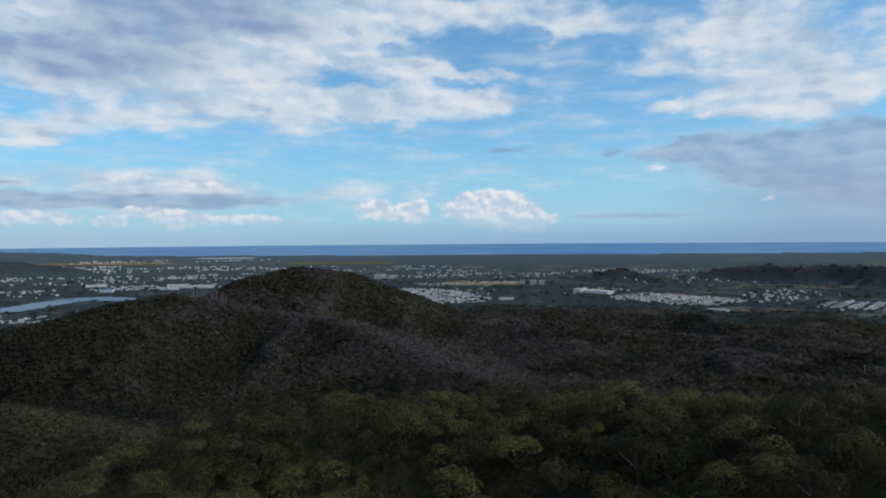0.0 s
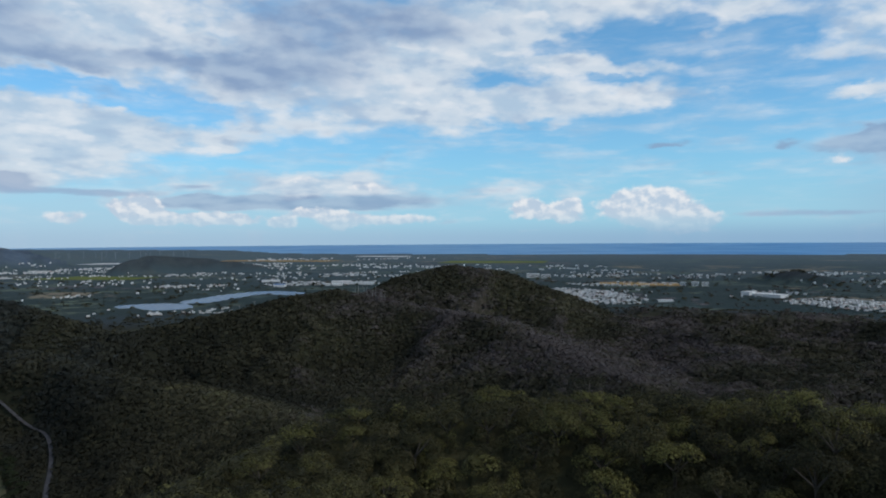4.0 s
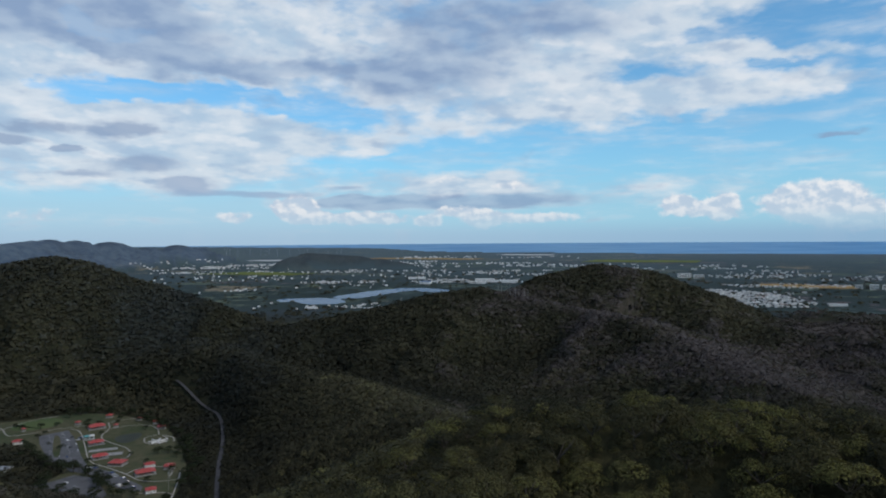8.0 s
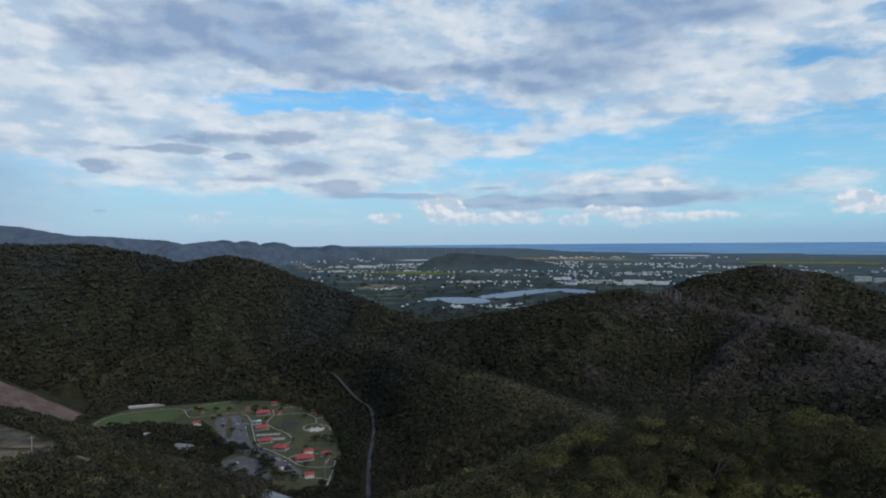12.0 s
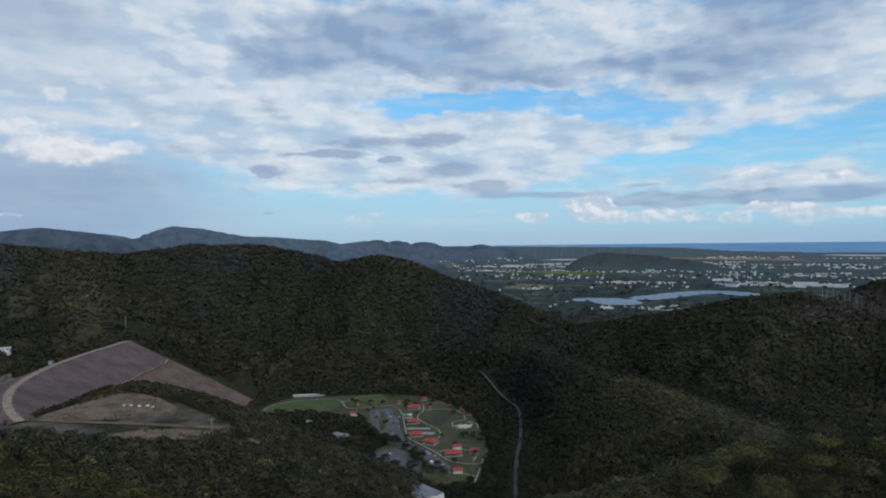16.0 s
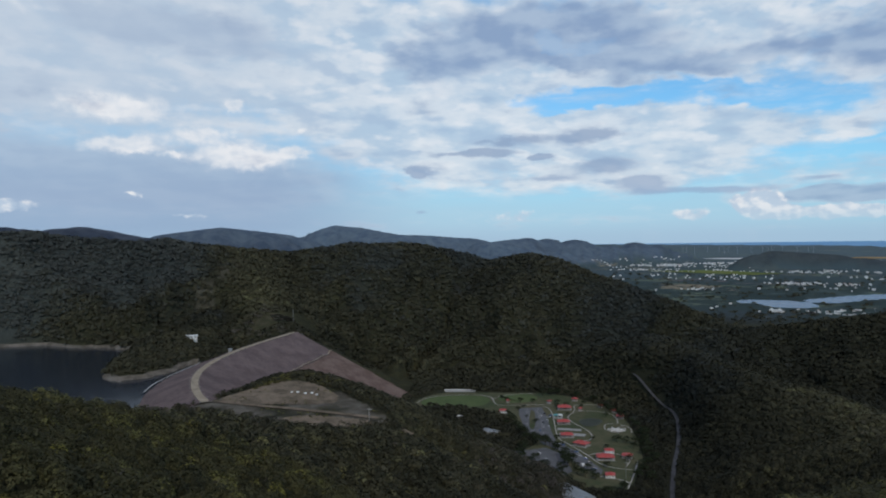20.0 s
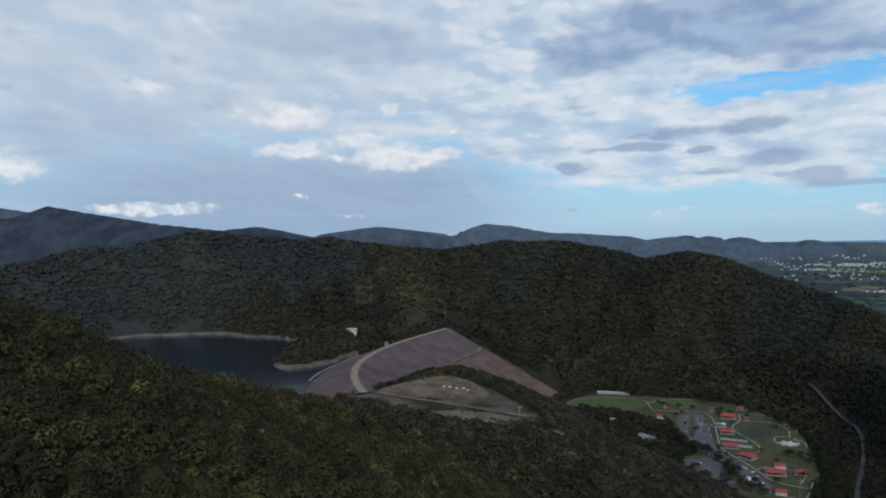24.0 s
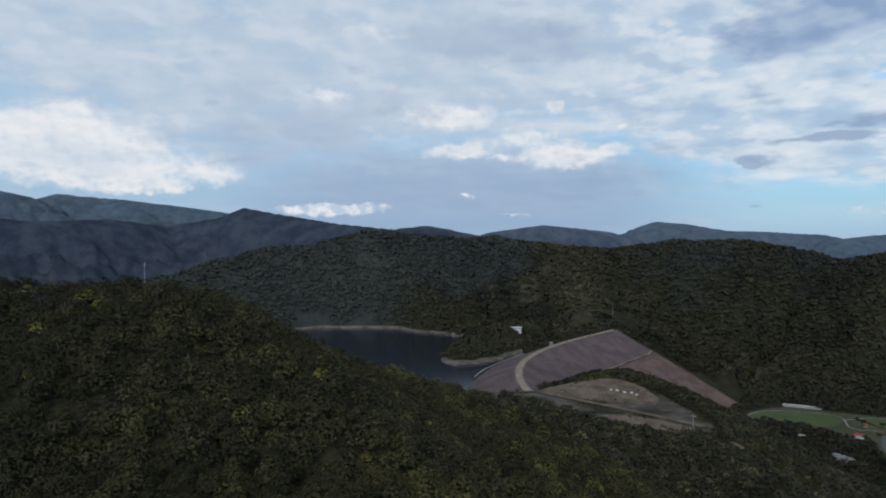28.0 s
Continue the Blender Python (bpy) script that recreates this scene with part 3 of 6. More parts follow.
def land(x, y):
    """Height of the ground, in metres before the squeeze."""
    x, y = np.asarray(x, float), np.asarray(y, float)
    r = np.hypot(x, y)
    base = -20 * sstep(r, 2000, 2700) - 33 * sstep(r, 2700, 11000)
    roll = np.abs(fbm(x, y, 420, 4, 5))
    base = base + (fbm(x, y, 700, 4, 3) * 4 + (38 - 125 * roll) * sstep(x, -250, 200) * sstep(r, 500, 1000) * (1 - sstep(r, 1900, 2600))) * (1 - np.exp(-(line_distance(PARK, x, y) / 150) ** 2)) * ~inside(PARK, x, y)
    gully = np.abs(fbm(x, y, 210, 4, 11))
    lumps = fbm(x, y, 90, 4, 23)
    rills = np.abs(fbm(x, y, 95, 4, 29)) * sstep(r, 1500, 2600) * (1 - 0.35 * sstep(r, 3500, 4500))
    total = base.copy()
    gain = 1 + 0.35 * sstep(r, 900, 1300) * (1 - sstep(r, 2000, 2400))
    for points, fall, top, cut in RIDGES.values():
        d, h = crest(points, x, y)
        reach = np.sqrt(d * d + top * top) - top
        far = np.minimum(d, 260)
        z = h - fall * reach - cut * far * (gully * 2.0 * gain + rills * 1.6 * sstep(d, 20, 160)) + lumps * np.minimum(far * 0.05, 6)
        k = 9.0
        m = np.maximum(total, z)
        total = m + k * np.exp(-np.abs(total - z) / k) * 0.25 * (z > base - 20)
    # the park's levelled floor
    dp = np.where(inside(PARK, x, y), 0, line_distance(PARK + PARK[:1], x, y))
    total = np.where(dp < 60, total * sstep(dp, 0, 60), total)
    # the levelled yard beside the dam's near end
    dy_ = np.where(inside(YARD, x, y), 0, line_distance(YARD + YARD[:1], x, y))
    total = np.where(dy_ < 45, 92.3 + (total - 92.3) * sstep(dy_, 0, 45), total)
    d, h = crest(RIDGES["bank"][0], x, y)
    total = np.maximum(total, h - 0.5 * (np.sqrt(d * d + 36) - 6) + lumps * 1.5)
    dl = np.hypot(x + 1650, y - 2650)
    total = np.where(dl < 1100, np.maximum(total, -19.5 + (total + 19.5) * sstep(dl, 700, 1100)), total)
    for pts, width in LAKE_ARMS:
        d = line_distance(pts, x, y)
        total = np.where(d < width, np.minimum(total, -29), np.where(d < width + 30, np.minimum(total, -29 + 10 * (d - width) / 30), total))
    # the reservoir's banks
    ds, wet = line_distance(BANKS, x, y), inside(RES_POLY, x, y) & (r < 2600)
    total = np.where(wet, np.minimum(total, RES_LEVEL - 0.6 - 0.35 * np.minimum(ds, 40)), total)
    total = np.where(~wet & (ds < 70), np.maximum(total, RES_LEVEL - 0.6 + 0.55 * np.minimum(ds, 12) + 0.2 * np.clip(ds - 12, 0, 20)), total)
    total = np.where(~wet & (x < -1100), np.minimum(total, RES_LEVEL + 2 + 1.2 * ds), total)
    shore = np.interp(x, [c[0] for c in COAST], [c[1] for c in COAST]) + fbm(x, y, 2500, 4, 31) * 500
    total = np.where(y > shore, np.minimum(total, -60), np.maximum(total, np.where(r > 9000, -52, -1e3)))
    return total


RES_LEVEL = 75.0
BANKS = [(-1180, -560), (-1230, -430), (-1310, -310), (-1345, -235), (-1345, -176), (-1325, -69), (-1262, -25), (-1205, 30), (-1150, 66), (-1124, 44), (-1032, 26), (-975, 18), (-938, 14), (-908, 30), (-912, 62), (-940, 98), (-990, 134)]
RES_POLY = BANKS + [(-905, 138), (-800, 96), (-690, 80), (-580, -200), (-700, -800), (-1000, -1000)]
YARD = [(-652, 72), (-668, 100), (-701, 149), (-722, 172), (-720, 198), (-688, 214), (-640, 220), (-590, 222), (-540, 228), (-510, 214), (-506, 190), (-536, 148), (-590, 118), (-625, 92)]

# one sheet of ground, close-meshed where the camera looks
cols = np.concatenate([np.arange(-37, 126, 0.19), np.arange(126, 323, 3.0)])
radii = np.concatenate([[0.0], np.geomspace(14, 60, 14)[:-1], np.geomspace(60, 3600, 245)[:-1], np.geomspace(3600, 6700, 56)[:-1], np.geomspace(6700, 31000, 32)])
A, R = np.meshgrid(np.radians(cols), radii, indexing="ij")
GX, GY = -np.sin(A) * R, np.cos(A) * R
GZ = land(GX, GY)


def sheet(name, gx, gy, gz, mat, closed=True, keep=None):
    """A mesh over a grid of unsqueezed plan points (columns by rows)."""
    nc, nr = gx.shape
    co = settle(gx, gy, gz).reshape(-1, 3)
    ids = np.arange(nc * nr).reshape(nc, nr)
    nxt = np.roll(ids, -1, 0)
    q = np.stack([ids[:, :-1], ids[:, 1:], nxt[:, 1:], nxt[:, :-1]], -1)
    q = q if closed else q[:-1]
    q = q.reshape(-1, 4)
    if keep is not None:
        q = q[keep.reshape(-1)[q].any(1)]
    return fast_mesh(name, co, q, mat, np.stack([gx, gy, gz], -1).reshape(-1, 3))


def fast_mesh(name, co, quads, mat, plan=None, smooth=True, attrs=(), normals=None):
    me = bpy.data.meshes.new(name)
    n, k = len(quads), quads.shape[1]
    me.vertices.add(len(co))
    me.vertices.foreach_set("co", np.ascontiguousarray(co, np.float32).ravel())
    me.loops.add(n * k)
    me.loops.foreach_set("vertex_index", np.ascontiguousarray(quads, np.int32).ravel())
    me.polygons.add(n)
    me.polygons.foreach_set("loop_start", np.arange(0, n * k, k, dtype=np.int32))
    me.update(calc_edges=True)
    me.polygons.foreach_set("use_smooth", np.full(n, smooth))
    if plan is not None:
        me.attributes.new("plan", "FLOAT_VECTOR", "POINT").data.foreach_set("vector", np.ascontiguousarray(plan, np.float32).ravel())
    for key, vals in attrs:
        me.attributes.new(key, "FLOAT", "POINT").data.foreach_set("value", np.ascontiguousarray(vals, np.float32).ravel())
    me.materials.append(mat)
    me.validate()
    if normals is not None:
        me.attributes.new("custom_normal", "FLOAT_VECTOR", "POINT").data.foreach_set("vector", np.ascontiguousarray(normals, np.float32).ravel())
    return me


def dry_to_hazed(x, y):
    """Bare brown woods on the hills to the south, greener ones near; low where haze is painted in."""
    # the gully term puts relief shading into the colour
    d = 0.04 - 0.20 * np.exp(-(np.hypot(x, y) / 280) ** 2) + 0.33 * np.exp(-((x + 400) / 700) ** 2 - ((y - 1250) / 520) ** 2) + fbm(x, y, 300, 3, 41) * 0.18 + 0.4 * (0.22 - np.abs(fbm(x, y, 210, 4, 11)))
    d = d + 0.22 * sstep(x, -150, 150) * sstep(y, 600, 1000)
    # haze painted as a cooler colour on the slopes round the reservoir and the park
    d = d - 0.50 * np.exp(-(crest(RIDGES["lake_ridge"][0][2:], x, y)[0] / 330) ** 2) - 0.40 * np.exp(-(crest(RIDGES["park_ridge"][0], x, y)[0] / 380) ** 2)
    d = d + 0.30 * np.exp(-(crest(RIDGES["abutment"][0], x, y)[0] / 120) ** 2)
    d = d - 0.06 * np.exp(-(crest(RIDGES["road_spur"][0], x, y)[0] / 150) ** 2)
    return d - 0.10 * np.exp(-((x + 580) / 260) ** 2 - ((y - 640) / 200) ** 2)


def tint_and_shade(x, y):
    """Woods' tint: light painted on some spurs and the near knoll, shade in the dales and on the northern slopes."""
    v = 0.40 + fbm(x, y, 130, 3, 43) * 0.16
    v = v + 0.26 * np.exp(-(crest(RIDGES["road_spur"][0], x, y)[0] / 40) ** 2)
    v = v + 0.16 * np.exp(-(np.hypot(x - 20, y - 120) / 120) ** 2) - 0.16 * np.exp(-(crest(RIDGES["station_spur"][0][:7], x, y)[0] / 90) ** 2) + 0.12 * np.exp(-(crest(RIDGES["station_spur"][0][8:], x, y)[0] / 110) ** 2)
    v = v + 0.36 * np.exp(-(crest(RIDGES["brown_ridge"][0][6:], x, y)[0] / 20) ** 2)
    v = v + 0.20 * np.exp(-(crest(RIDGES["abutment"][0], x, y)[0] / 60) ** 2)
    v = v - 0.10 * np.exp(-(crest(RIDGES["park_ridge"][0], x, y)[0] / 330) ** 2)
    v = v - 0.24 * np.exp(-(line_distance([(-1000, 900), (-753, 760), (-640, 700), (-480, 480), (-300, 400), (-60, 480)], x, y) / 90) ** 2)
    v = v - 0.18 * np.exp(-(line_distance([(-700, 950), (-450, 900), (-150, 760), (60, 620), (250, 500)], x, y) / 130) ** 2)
    # gullies darker, ribs lighter: relief shading put into the tint
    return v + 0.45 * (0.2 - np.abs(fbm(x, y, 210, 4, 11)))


SCAR = [(-1240, 150), (-1320, 190), (-1400, 215), (-1470, 260), (-1520, 300)]
CLEAR = [(-905, 400), (-964, 497), (-920, 545), (-869, 622), (-822, 655), (-709, 648), (-630, 600), (-535, 525), (-480, 450), (-496, 425), (-545, 412), (-605, 405), (-642, 425), (-650, 470),
         (-690, 478), (-780, 500), (-850, 470)]
plain = sstep(np.hypot(GX, GY) + fbm(GX, GY, 500, 3, 53) * 420, 1850, 2500) * (1 - sstep(GZ + fbm(GX, GY, 200, 3, 51) * 12, -8, 22))
nearres = inside(RES_POLY, GX, GY) | (line_distance(RES_POLY + RES_POLY[:1], GX, GY) < 60)
bare = 0.75 * inside(YARD, GX, GY) * sstep(fbm(GX, GY, 30, 3, 7), 0.25, -0.15)
# a sunlit patch on the far mountain, painted with the field colours
plain = np.maximum(plain, 0.9 * np.exp(-((GX + 4800) / 650) ** 2 - ((GY + 2060) / 520) ** 2) * sstep(fbm(GX, GY, 300, 4, 57), -0.2, 0.2))
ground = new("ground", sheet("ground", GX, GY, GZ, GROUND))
scar = 0.3 * (1 - sstep(line_distance(SCAR, GX, GY) + fbm(GX, GY, 40, 3, 65) * 14, 12, 26))
DRY_HAZED, TINT_SHADE = dry_to_hazed(GX, GY), tint_and_shade(GX, GY)
# the last mask spreads the painted haze by distance
for key, vals in (("plain", plain), ("bare", np.maximum(bare, scar)), ("dry", DRY_HAZED), ("tint", TINT_SHADE), ("shore", (nearres & (GX < -700)).astype(float)), ("haze_tint", sstep(np.hypot(GX, GY), 1900, 2600) * np.where((GY > 2300) & (GX > -4200), 0.4, 1.0))):
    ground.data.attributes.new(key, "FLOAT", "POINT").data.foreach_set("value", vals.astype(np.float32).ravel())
tagged(ground, "wooded hills and valley falling to a coastal plain", "ground", kind="structure")

# waters
wc = np.arange(-40, 126, 0.5)
WA, WR = np.meshgrid(np.radians(wc), np.geomspace(9000, 31500, 30), indexing="ij")
sea = new("sea", sheet("sea", -np.sin(WA) * WR, np.cos(WA) * WR, np.full(WA.shape, -55.0), SEA, closed=False))
tagged(sea, "deep blue sea along the far coast", "sea", kind="structure")


def pool(name, poly, level, mat, step):
    xs, ys = [p[0] for p in poly], [p[1] for p in poly]
    px, py = np.meshgrid(np.arange(min(xs) - step, max(xs) + step, step), np.arange(min(ys) - step, max(ys) + step, step), indexing="ij")
    return new(name, sheet(name, px, py, np.full(px.shape, level), mat, closed=False, keep=inside(poly, px, py)))


tagged(pool("reservoir_water", RES_POLY, RES_LEVEL, LAKE, 20.0), "still dark blue reservoir behind the dam", "water", kind="structure")
tagged(pool("lake_water", [(-2050, 2150), (-2050, 2600), (-1800, 3250), (-1150, 3150), (-1150, 2750), (-1450, 2100)], -21.5, PLAIN_LAKE, 30.0), "pale lake on the plain beside the town", "water", kind="structure")

# ---- the dam ----
RIPRAP = simple("rockfill", (0.108, 0.081, 0.079), (0.175, 0.131, 0.126), 0.035, 0.95, 0.1, bump=0.6)
GRAVEL = simple("pale_gravel", (0.25, 0.205, 0.15), (0.40, 0.335, 0.25), 0.12, 0.95, 0.1, bump=0.05)
DIRT = simple("bare_dirt", (0.105, 0.084, 0.057), (0.24, 0.185, 0.135), 0.07, 0.95, 0.1, bump=0.1)
CONCRETE = simple("concrete", (0.26, 0.255, 0.24), (0.40, 0.39, 0.37), 0.3, 0.8, 0.2, bump=0.02)
ASPHALT = simple("asphalt", (0.095, 0.095, 0.102), (0.145, 0.145, 0.15), 0.1, 0.9, 0.2, bump=0.01)


def smooth_line(pts, step):
    """A rounded line through plan points, at even steps."""
    p = np.array(pts, float)
    for _ in range(3):
        q = np.repeat(p, 2, 0)
        q[1:-1:2] = p[:-1] * 0.75 + p[1:] * 0.25
        q[2::2] = p[:-1] * 0.25 + p[1:] * 0.75
        p = q[[0] + list(range(1, len(q)))]
    seg = np.hypot(*np.diff(p, axis=0)[:, :2].T)
    s = np.concatenate([[0], np.cumsum(seg)])
    u = np.linspace(0, s[-1], max(2, int(s[-1] / step) + 1))
    return np.stack([np.interp(u, s, p[:, k]) for k in range(p.shape[1])], -1)


def sides(line):
    d = np.gradient(line[:, :2], axis=0)
    d /= np.maximum(np.hypot(d[:, 0], d[:, 1]), 1e-9)[:, None]
    return np.stack([-d[:, 1], d[:, 0]], -1)


def swept(name, line, offsets, heights, mat, rough=0.0):
    """A strip along a line: for each offset to its left a height."""
    nrm = sides(line)
    gx = line[:, :1] + nrm[:, :1] * np.array(offsets)[None]
    gy = line[:, 1:2] + nrm[:, 1:2] * np.array(offsets)[None]
    gz = np.broadcast_to(np.asarray(heights, float), gx.shape).copy()
    if rough:
        gz += fbm(gx, gy, 9, 3, 71) * rough
    return sheet(name, gx, gy, gz, mat, closed=False)


def child(name, me, parent, label=""):
    ob = new(name, me)
    ob.parent = parent
    ob.matrix_parent_inverse = parent.matrix_world.inverted()
    return tagged(ob, label)


axis = smooth_line(DAM_AXIS, 6.0)
dam = tagged(new("dam"), "rockfill embankment dam with a pale crest road", "dam")
dam["kind"] = "structure"
up = np.concatenate([[3.6, 5.5], np.linspace(8, 120, 26)])
child("upstream_face", swept("upstream_face", axis, up, 93.2 - 0.37 * np.maximum(up - 5.5, 0), RIPRAP, 0.9), dam, "dark mauve rockfill slope")
dn = -np.concatenate([[3.6, 5.5], np.linspace(8, 210, 42)])
child("downstream_face", swept("downstream_face", axis, dn, 93.2 - 0.475 * np.maximum(-dn - 5.5, 0), RIPRAP, 0.9), dam, "dark mauve rockfill slope")
child("crest_road", swept("crest_road", axis, np.linspace(-3.9, 3.9, 7), 93.45, GRAVEL), dam, "pale gravel road on the crest")

# ---- roads and lawns that keep the woods away ----
ROADS = {
    "valley_road": ([(-765, 724), (-725, 713), (-684, 702), (-640, 677), (-604, 645), (-560, 597), (-526, 555), (-495, 520), (-468, 490), (-400, 420)], 4.4),
    "yard_road": ([(-668, 104), (-654, 114), (-639, 125), (-610, 150), (-573, 181), (-526, 216), (-505, 235)], 6.5),
}


def clearings(x, y, z):
    """Where no woods stand: 1 is wooded."""
    w = np.ones(np.shape(x))
    w[inside(CLEAR, x, y)] = 0
    w[line_distance(SCAR, x, y) < 18] *= 0.55
    w[line_distance([(-1172, 268), (-1215, 320), (-1260, 365)], x, y) < 22] *= 0.3
    w[inside(YARD, x, y)] = 0
    for pts, width in ROADS.values():
        w[line_distance(pts, x, y) < width * 0.5 + 1.6] = 0
    d = line_distance(DAM_AXIS, x, y)
    w[(93.2 - 0.49 * (d - 5.5) > z - 0.5) & (d < 215) & (x < -668) & (x > -1125)] = 0
    wet = inside(RES_POLY, x, y) | (line_distance(RES_POLY + RES_POLY[:1], x, y) < 60)
    w[wet & (x < -600) & (z < RES_LEVEL + 3.5)] = 0
    w[(np.hypot(x, y) > 2000) & (z < -25) & (y > 1900)] *= 0.4
    for pts, width in LAKE_ARMS:
        w[line_distance(pts, x, y) < width + 35] = 0
    return w


def leaf_cards(n, spread, size, rng, droop=0.25):
    """n leaf clumps on an uneven crown of unit size: their corners."""
    v = rng.normal(size=(n, 3))
    v /= np.linalg.norm(v, axis=1)[:, None]
    v[:, 2] = np.abs(v[:, 2]) * (1 + droop) - droop
    lobes = rng.normal(size=(6, 3))
    lobes /= np.linalg.norm(lobes, axis=1)[:, None]
    swell = 0.72 + 0.34 * np.max(v @ lobes.T, axis=1)
    c = v * swell[:, None] * (rng.uniform(0.72, 1.0, n) ** 0.6)[:, None] * np.array([1, 1, spread])
    nrm = v + rng.normal(scale=0.3, size=(n, 3)) + np.array([0, 0, 0.2])
    nrm /= np.linalg.norm(nrm, axis=1)[:, None]
    t = np.cross(nrm, rng.normal(size=(n, 3)))
    t /= np.linalg.norm(t, axis=1)[:, None]
    b = np.cross(nrm, t)  # corners run so that the face looks outward
    s = size * rng.uniform(0.6, 1.3, n)[:, None]
    k = rng.uniform(0.6, 1.1, (3, n, 1)) * 1.3
    q = np.stack([c + t * s * k[0], c + (b * 0.87 - t * 0.5) * s * k[1], c - (b * 0.87 + t * 0.5) * s * k[2]], 1)
    return q, np.repeat((v * 0.75 + nrm * 0.45 + np.array([0, 0, 0.25]))[:, None], 3, 1)


def slope_normals(x, y):
    e = 12.0
    gx, gy = (land(x + e, y) - land(x - e, y)) / (2 * e), (land(x, y + e) - land(x, y - e)) / (2 * e)
    n = np.stack([-gx, -gy, np.ones_like(gx)], -1)
    return n / np.linalg.norm(n, axis=1)[:, None]


def woods(name, x, y, z, size, tint, dry, cards, card_size, rng, mat=None, tall=0.85, slope=None):
    """One mesh of many crowns."""
    kinds = [leaf_cards(cards, tall, card_size, rng) for _ in range(12)]
    pick = rng.integers(0, 12, len(x))
    turn = rng.uniform(0, 2 * np.pi, len(x))
    q, nq = np.stack([k[0] for k in kinds])[pick], np.stack([k[1] for k in kinds])[pick]
    c, s = np.cos(turn)[:, None, None], np.sin(turn)[:, None, None]
    qx, qy = q[..., 0] * c - q[..., 1] * s, q[..., 0] * s + q[..., 1] * c
    nx, ny = nq[..., 0] * c - nq[..., 1] * s, nq[..., 0] * s + nq[..., 1] * c
    nv = np.stack([nx, ny, nq[..., 2]], -1) * 0.8 + (slope_normals(x, y) if slope is None else slope)[:, None, None] * np.where(np.hypot(x, y) < 700, 0.55, 1.0)[:, None, None, None]
    nv /= np.linalg.norm(nv, axis=-1)[..., None]
    sz = size[:, None, None]
    stretch = rng.uniform(0.65, 1.1, len(x))[:, None, None]
    wx, wy = x[:, None, None] + qx * sz * 0.5, y[:, None, None] + qy * sz * 0.5
    wz = z[:, None, None] + (q[..., 2] * 0.5 * stretch + 0.42 * tall) * sz
    co = settle(wx, wy, wz).reshape(-1, 3)
    n = len(co) // 3
    plan = np.repeat(np.stack([x, y, z], -1), cards * 3, 0)
    me = fast_mesh(name, co, np.arange(n * 3).reshape(-1, 3), mat or FOLIAGE, plan, smooth=True, normals=nv.reshape(-1, 3),
                   attrs=(("tint", np.repeat(tint, cards * 3)), ("dry", np.repeat(dry, cards * 3))))
    return new(name, me)


def high(x, y):
    return float(land(np.array([x]), np.array([y]))[0])


# ground that the camera can see from its station
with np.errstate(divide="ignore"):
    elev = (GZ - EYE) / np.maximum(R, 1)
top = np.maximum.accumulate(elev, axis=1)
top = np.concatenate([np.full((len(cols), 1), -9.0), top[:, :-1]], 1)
in_view = elev + 18.0 / np.maximum(R, 1) >= top
nd = int((cols < 126).sum())
rng = np.random.default_rng(5)
cell_r, cell_n = R[:nd - 1, :-1], np.diff(R[:nd - 1], axis=1)
cell_area = cell_r * radians(0.19) * cell_n
woodland = clearings(GX, GY, GZ)[:nd - 1, :-1] * (1 - 0.86 * plain[:nd - 1, :-1])


def crown_size(r):
    return np.where(r < 700, 4.6 - 0.4 * sstep(r, 150, 260), np.where(r < 1250, 4.2 + (np.maximum(r, 700) - 700) * 0.0075, 8.3 + (r - 1250) * 0.0025))


# woods stand thick only within the camera's view, sparse elsewhere
lam = cell_area / (0.46 * crown_size(cell_r) ** 2) * woodland * np.where(in_view[:nd - 1, :-1] & (elev[:nd - 1, :-1] > -0.44), 1.0, 0.06)
lam = np.where(cell_r > 1900, lam * 0.09, lam)
lam = np.where((cell_r > 1720) & (GX[:nd - 1, :-1] < -1500) & (GY[:nd - 1, :-1] < 900), 0, lam)
lam = np.where(cell_r < 200, lam * 1.5, lam)
rise = np.hypot(np.diff(GZ[:nd], axis=1)[:nd - 1] / cell_n, (np.diff(GZ[:nd], axis=0)[:, :-1]) / (np.maximum(cell_r, 1) * radians(0.19)))
lam *= np.clip(np.sqrt(1 + rise ** 2), 1, 2.2)
lam = np.where(cell_r < 60, cell_area / (0.46 * crown_size(cell_r) ** 2) * 0.6, lam)
lam *= (cell_r > 5) & (cell_r < 5200) & ((cell_r < 2000) | (GX[:nd - 1, :-1] > -2250) | (GY[:nd - 1, :-1] > 2700))
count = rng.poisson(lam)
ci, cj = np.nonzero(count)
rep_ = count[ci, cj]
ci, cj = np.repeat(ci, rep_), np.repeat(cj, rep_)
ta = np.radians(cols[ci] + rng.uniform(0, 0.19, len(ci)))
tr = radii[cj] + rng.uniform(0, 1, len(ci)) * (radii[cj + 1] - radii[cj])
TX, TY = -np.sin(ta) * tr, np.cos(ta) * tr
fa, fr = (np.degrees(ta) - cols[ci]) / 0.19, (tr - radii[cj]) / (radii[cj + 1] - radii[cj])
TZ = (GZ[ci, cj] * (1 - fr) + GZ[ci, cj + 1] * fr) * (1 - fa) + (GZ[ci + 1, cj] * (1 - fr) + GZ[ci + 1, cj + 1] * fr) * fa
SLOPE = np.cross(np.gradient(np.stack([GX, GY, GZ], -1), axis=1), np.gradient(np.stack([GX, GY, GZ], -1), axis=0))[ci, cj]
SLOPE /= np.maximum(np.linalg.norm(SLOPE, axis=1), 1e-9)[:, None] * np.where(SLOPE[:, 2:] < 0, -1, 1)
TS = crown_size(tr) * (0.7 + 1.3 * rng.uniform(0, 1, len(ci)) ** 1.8)
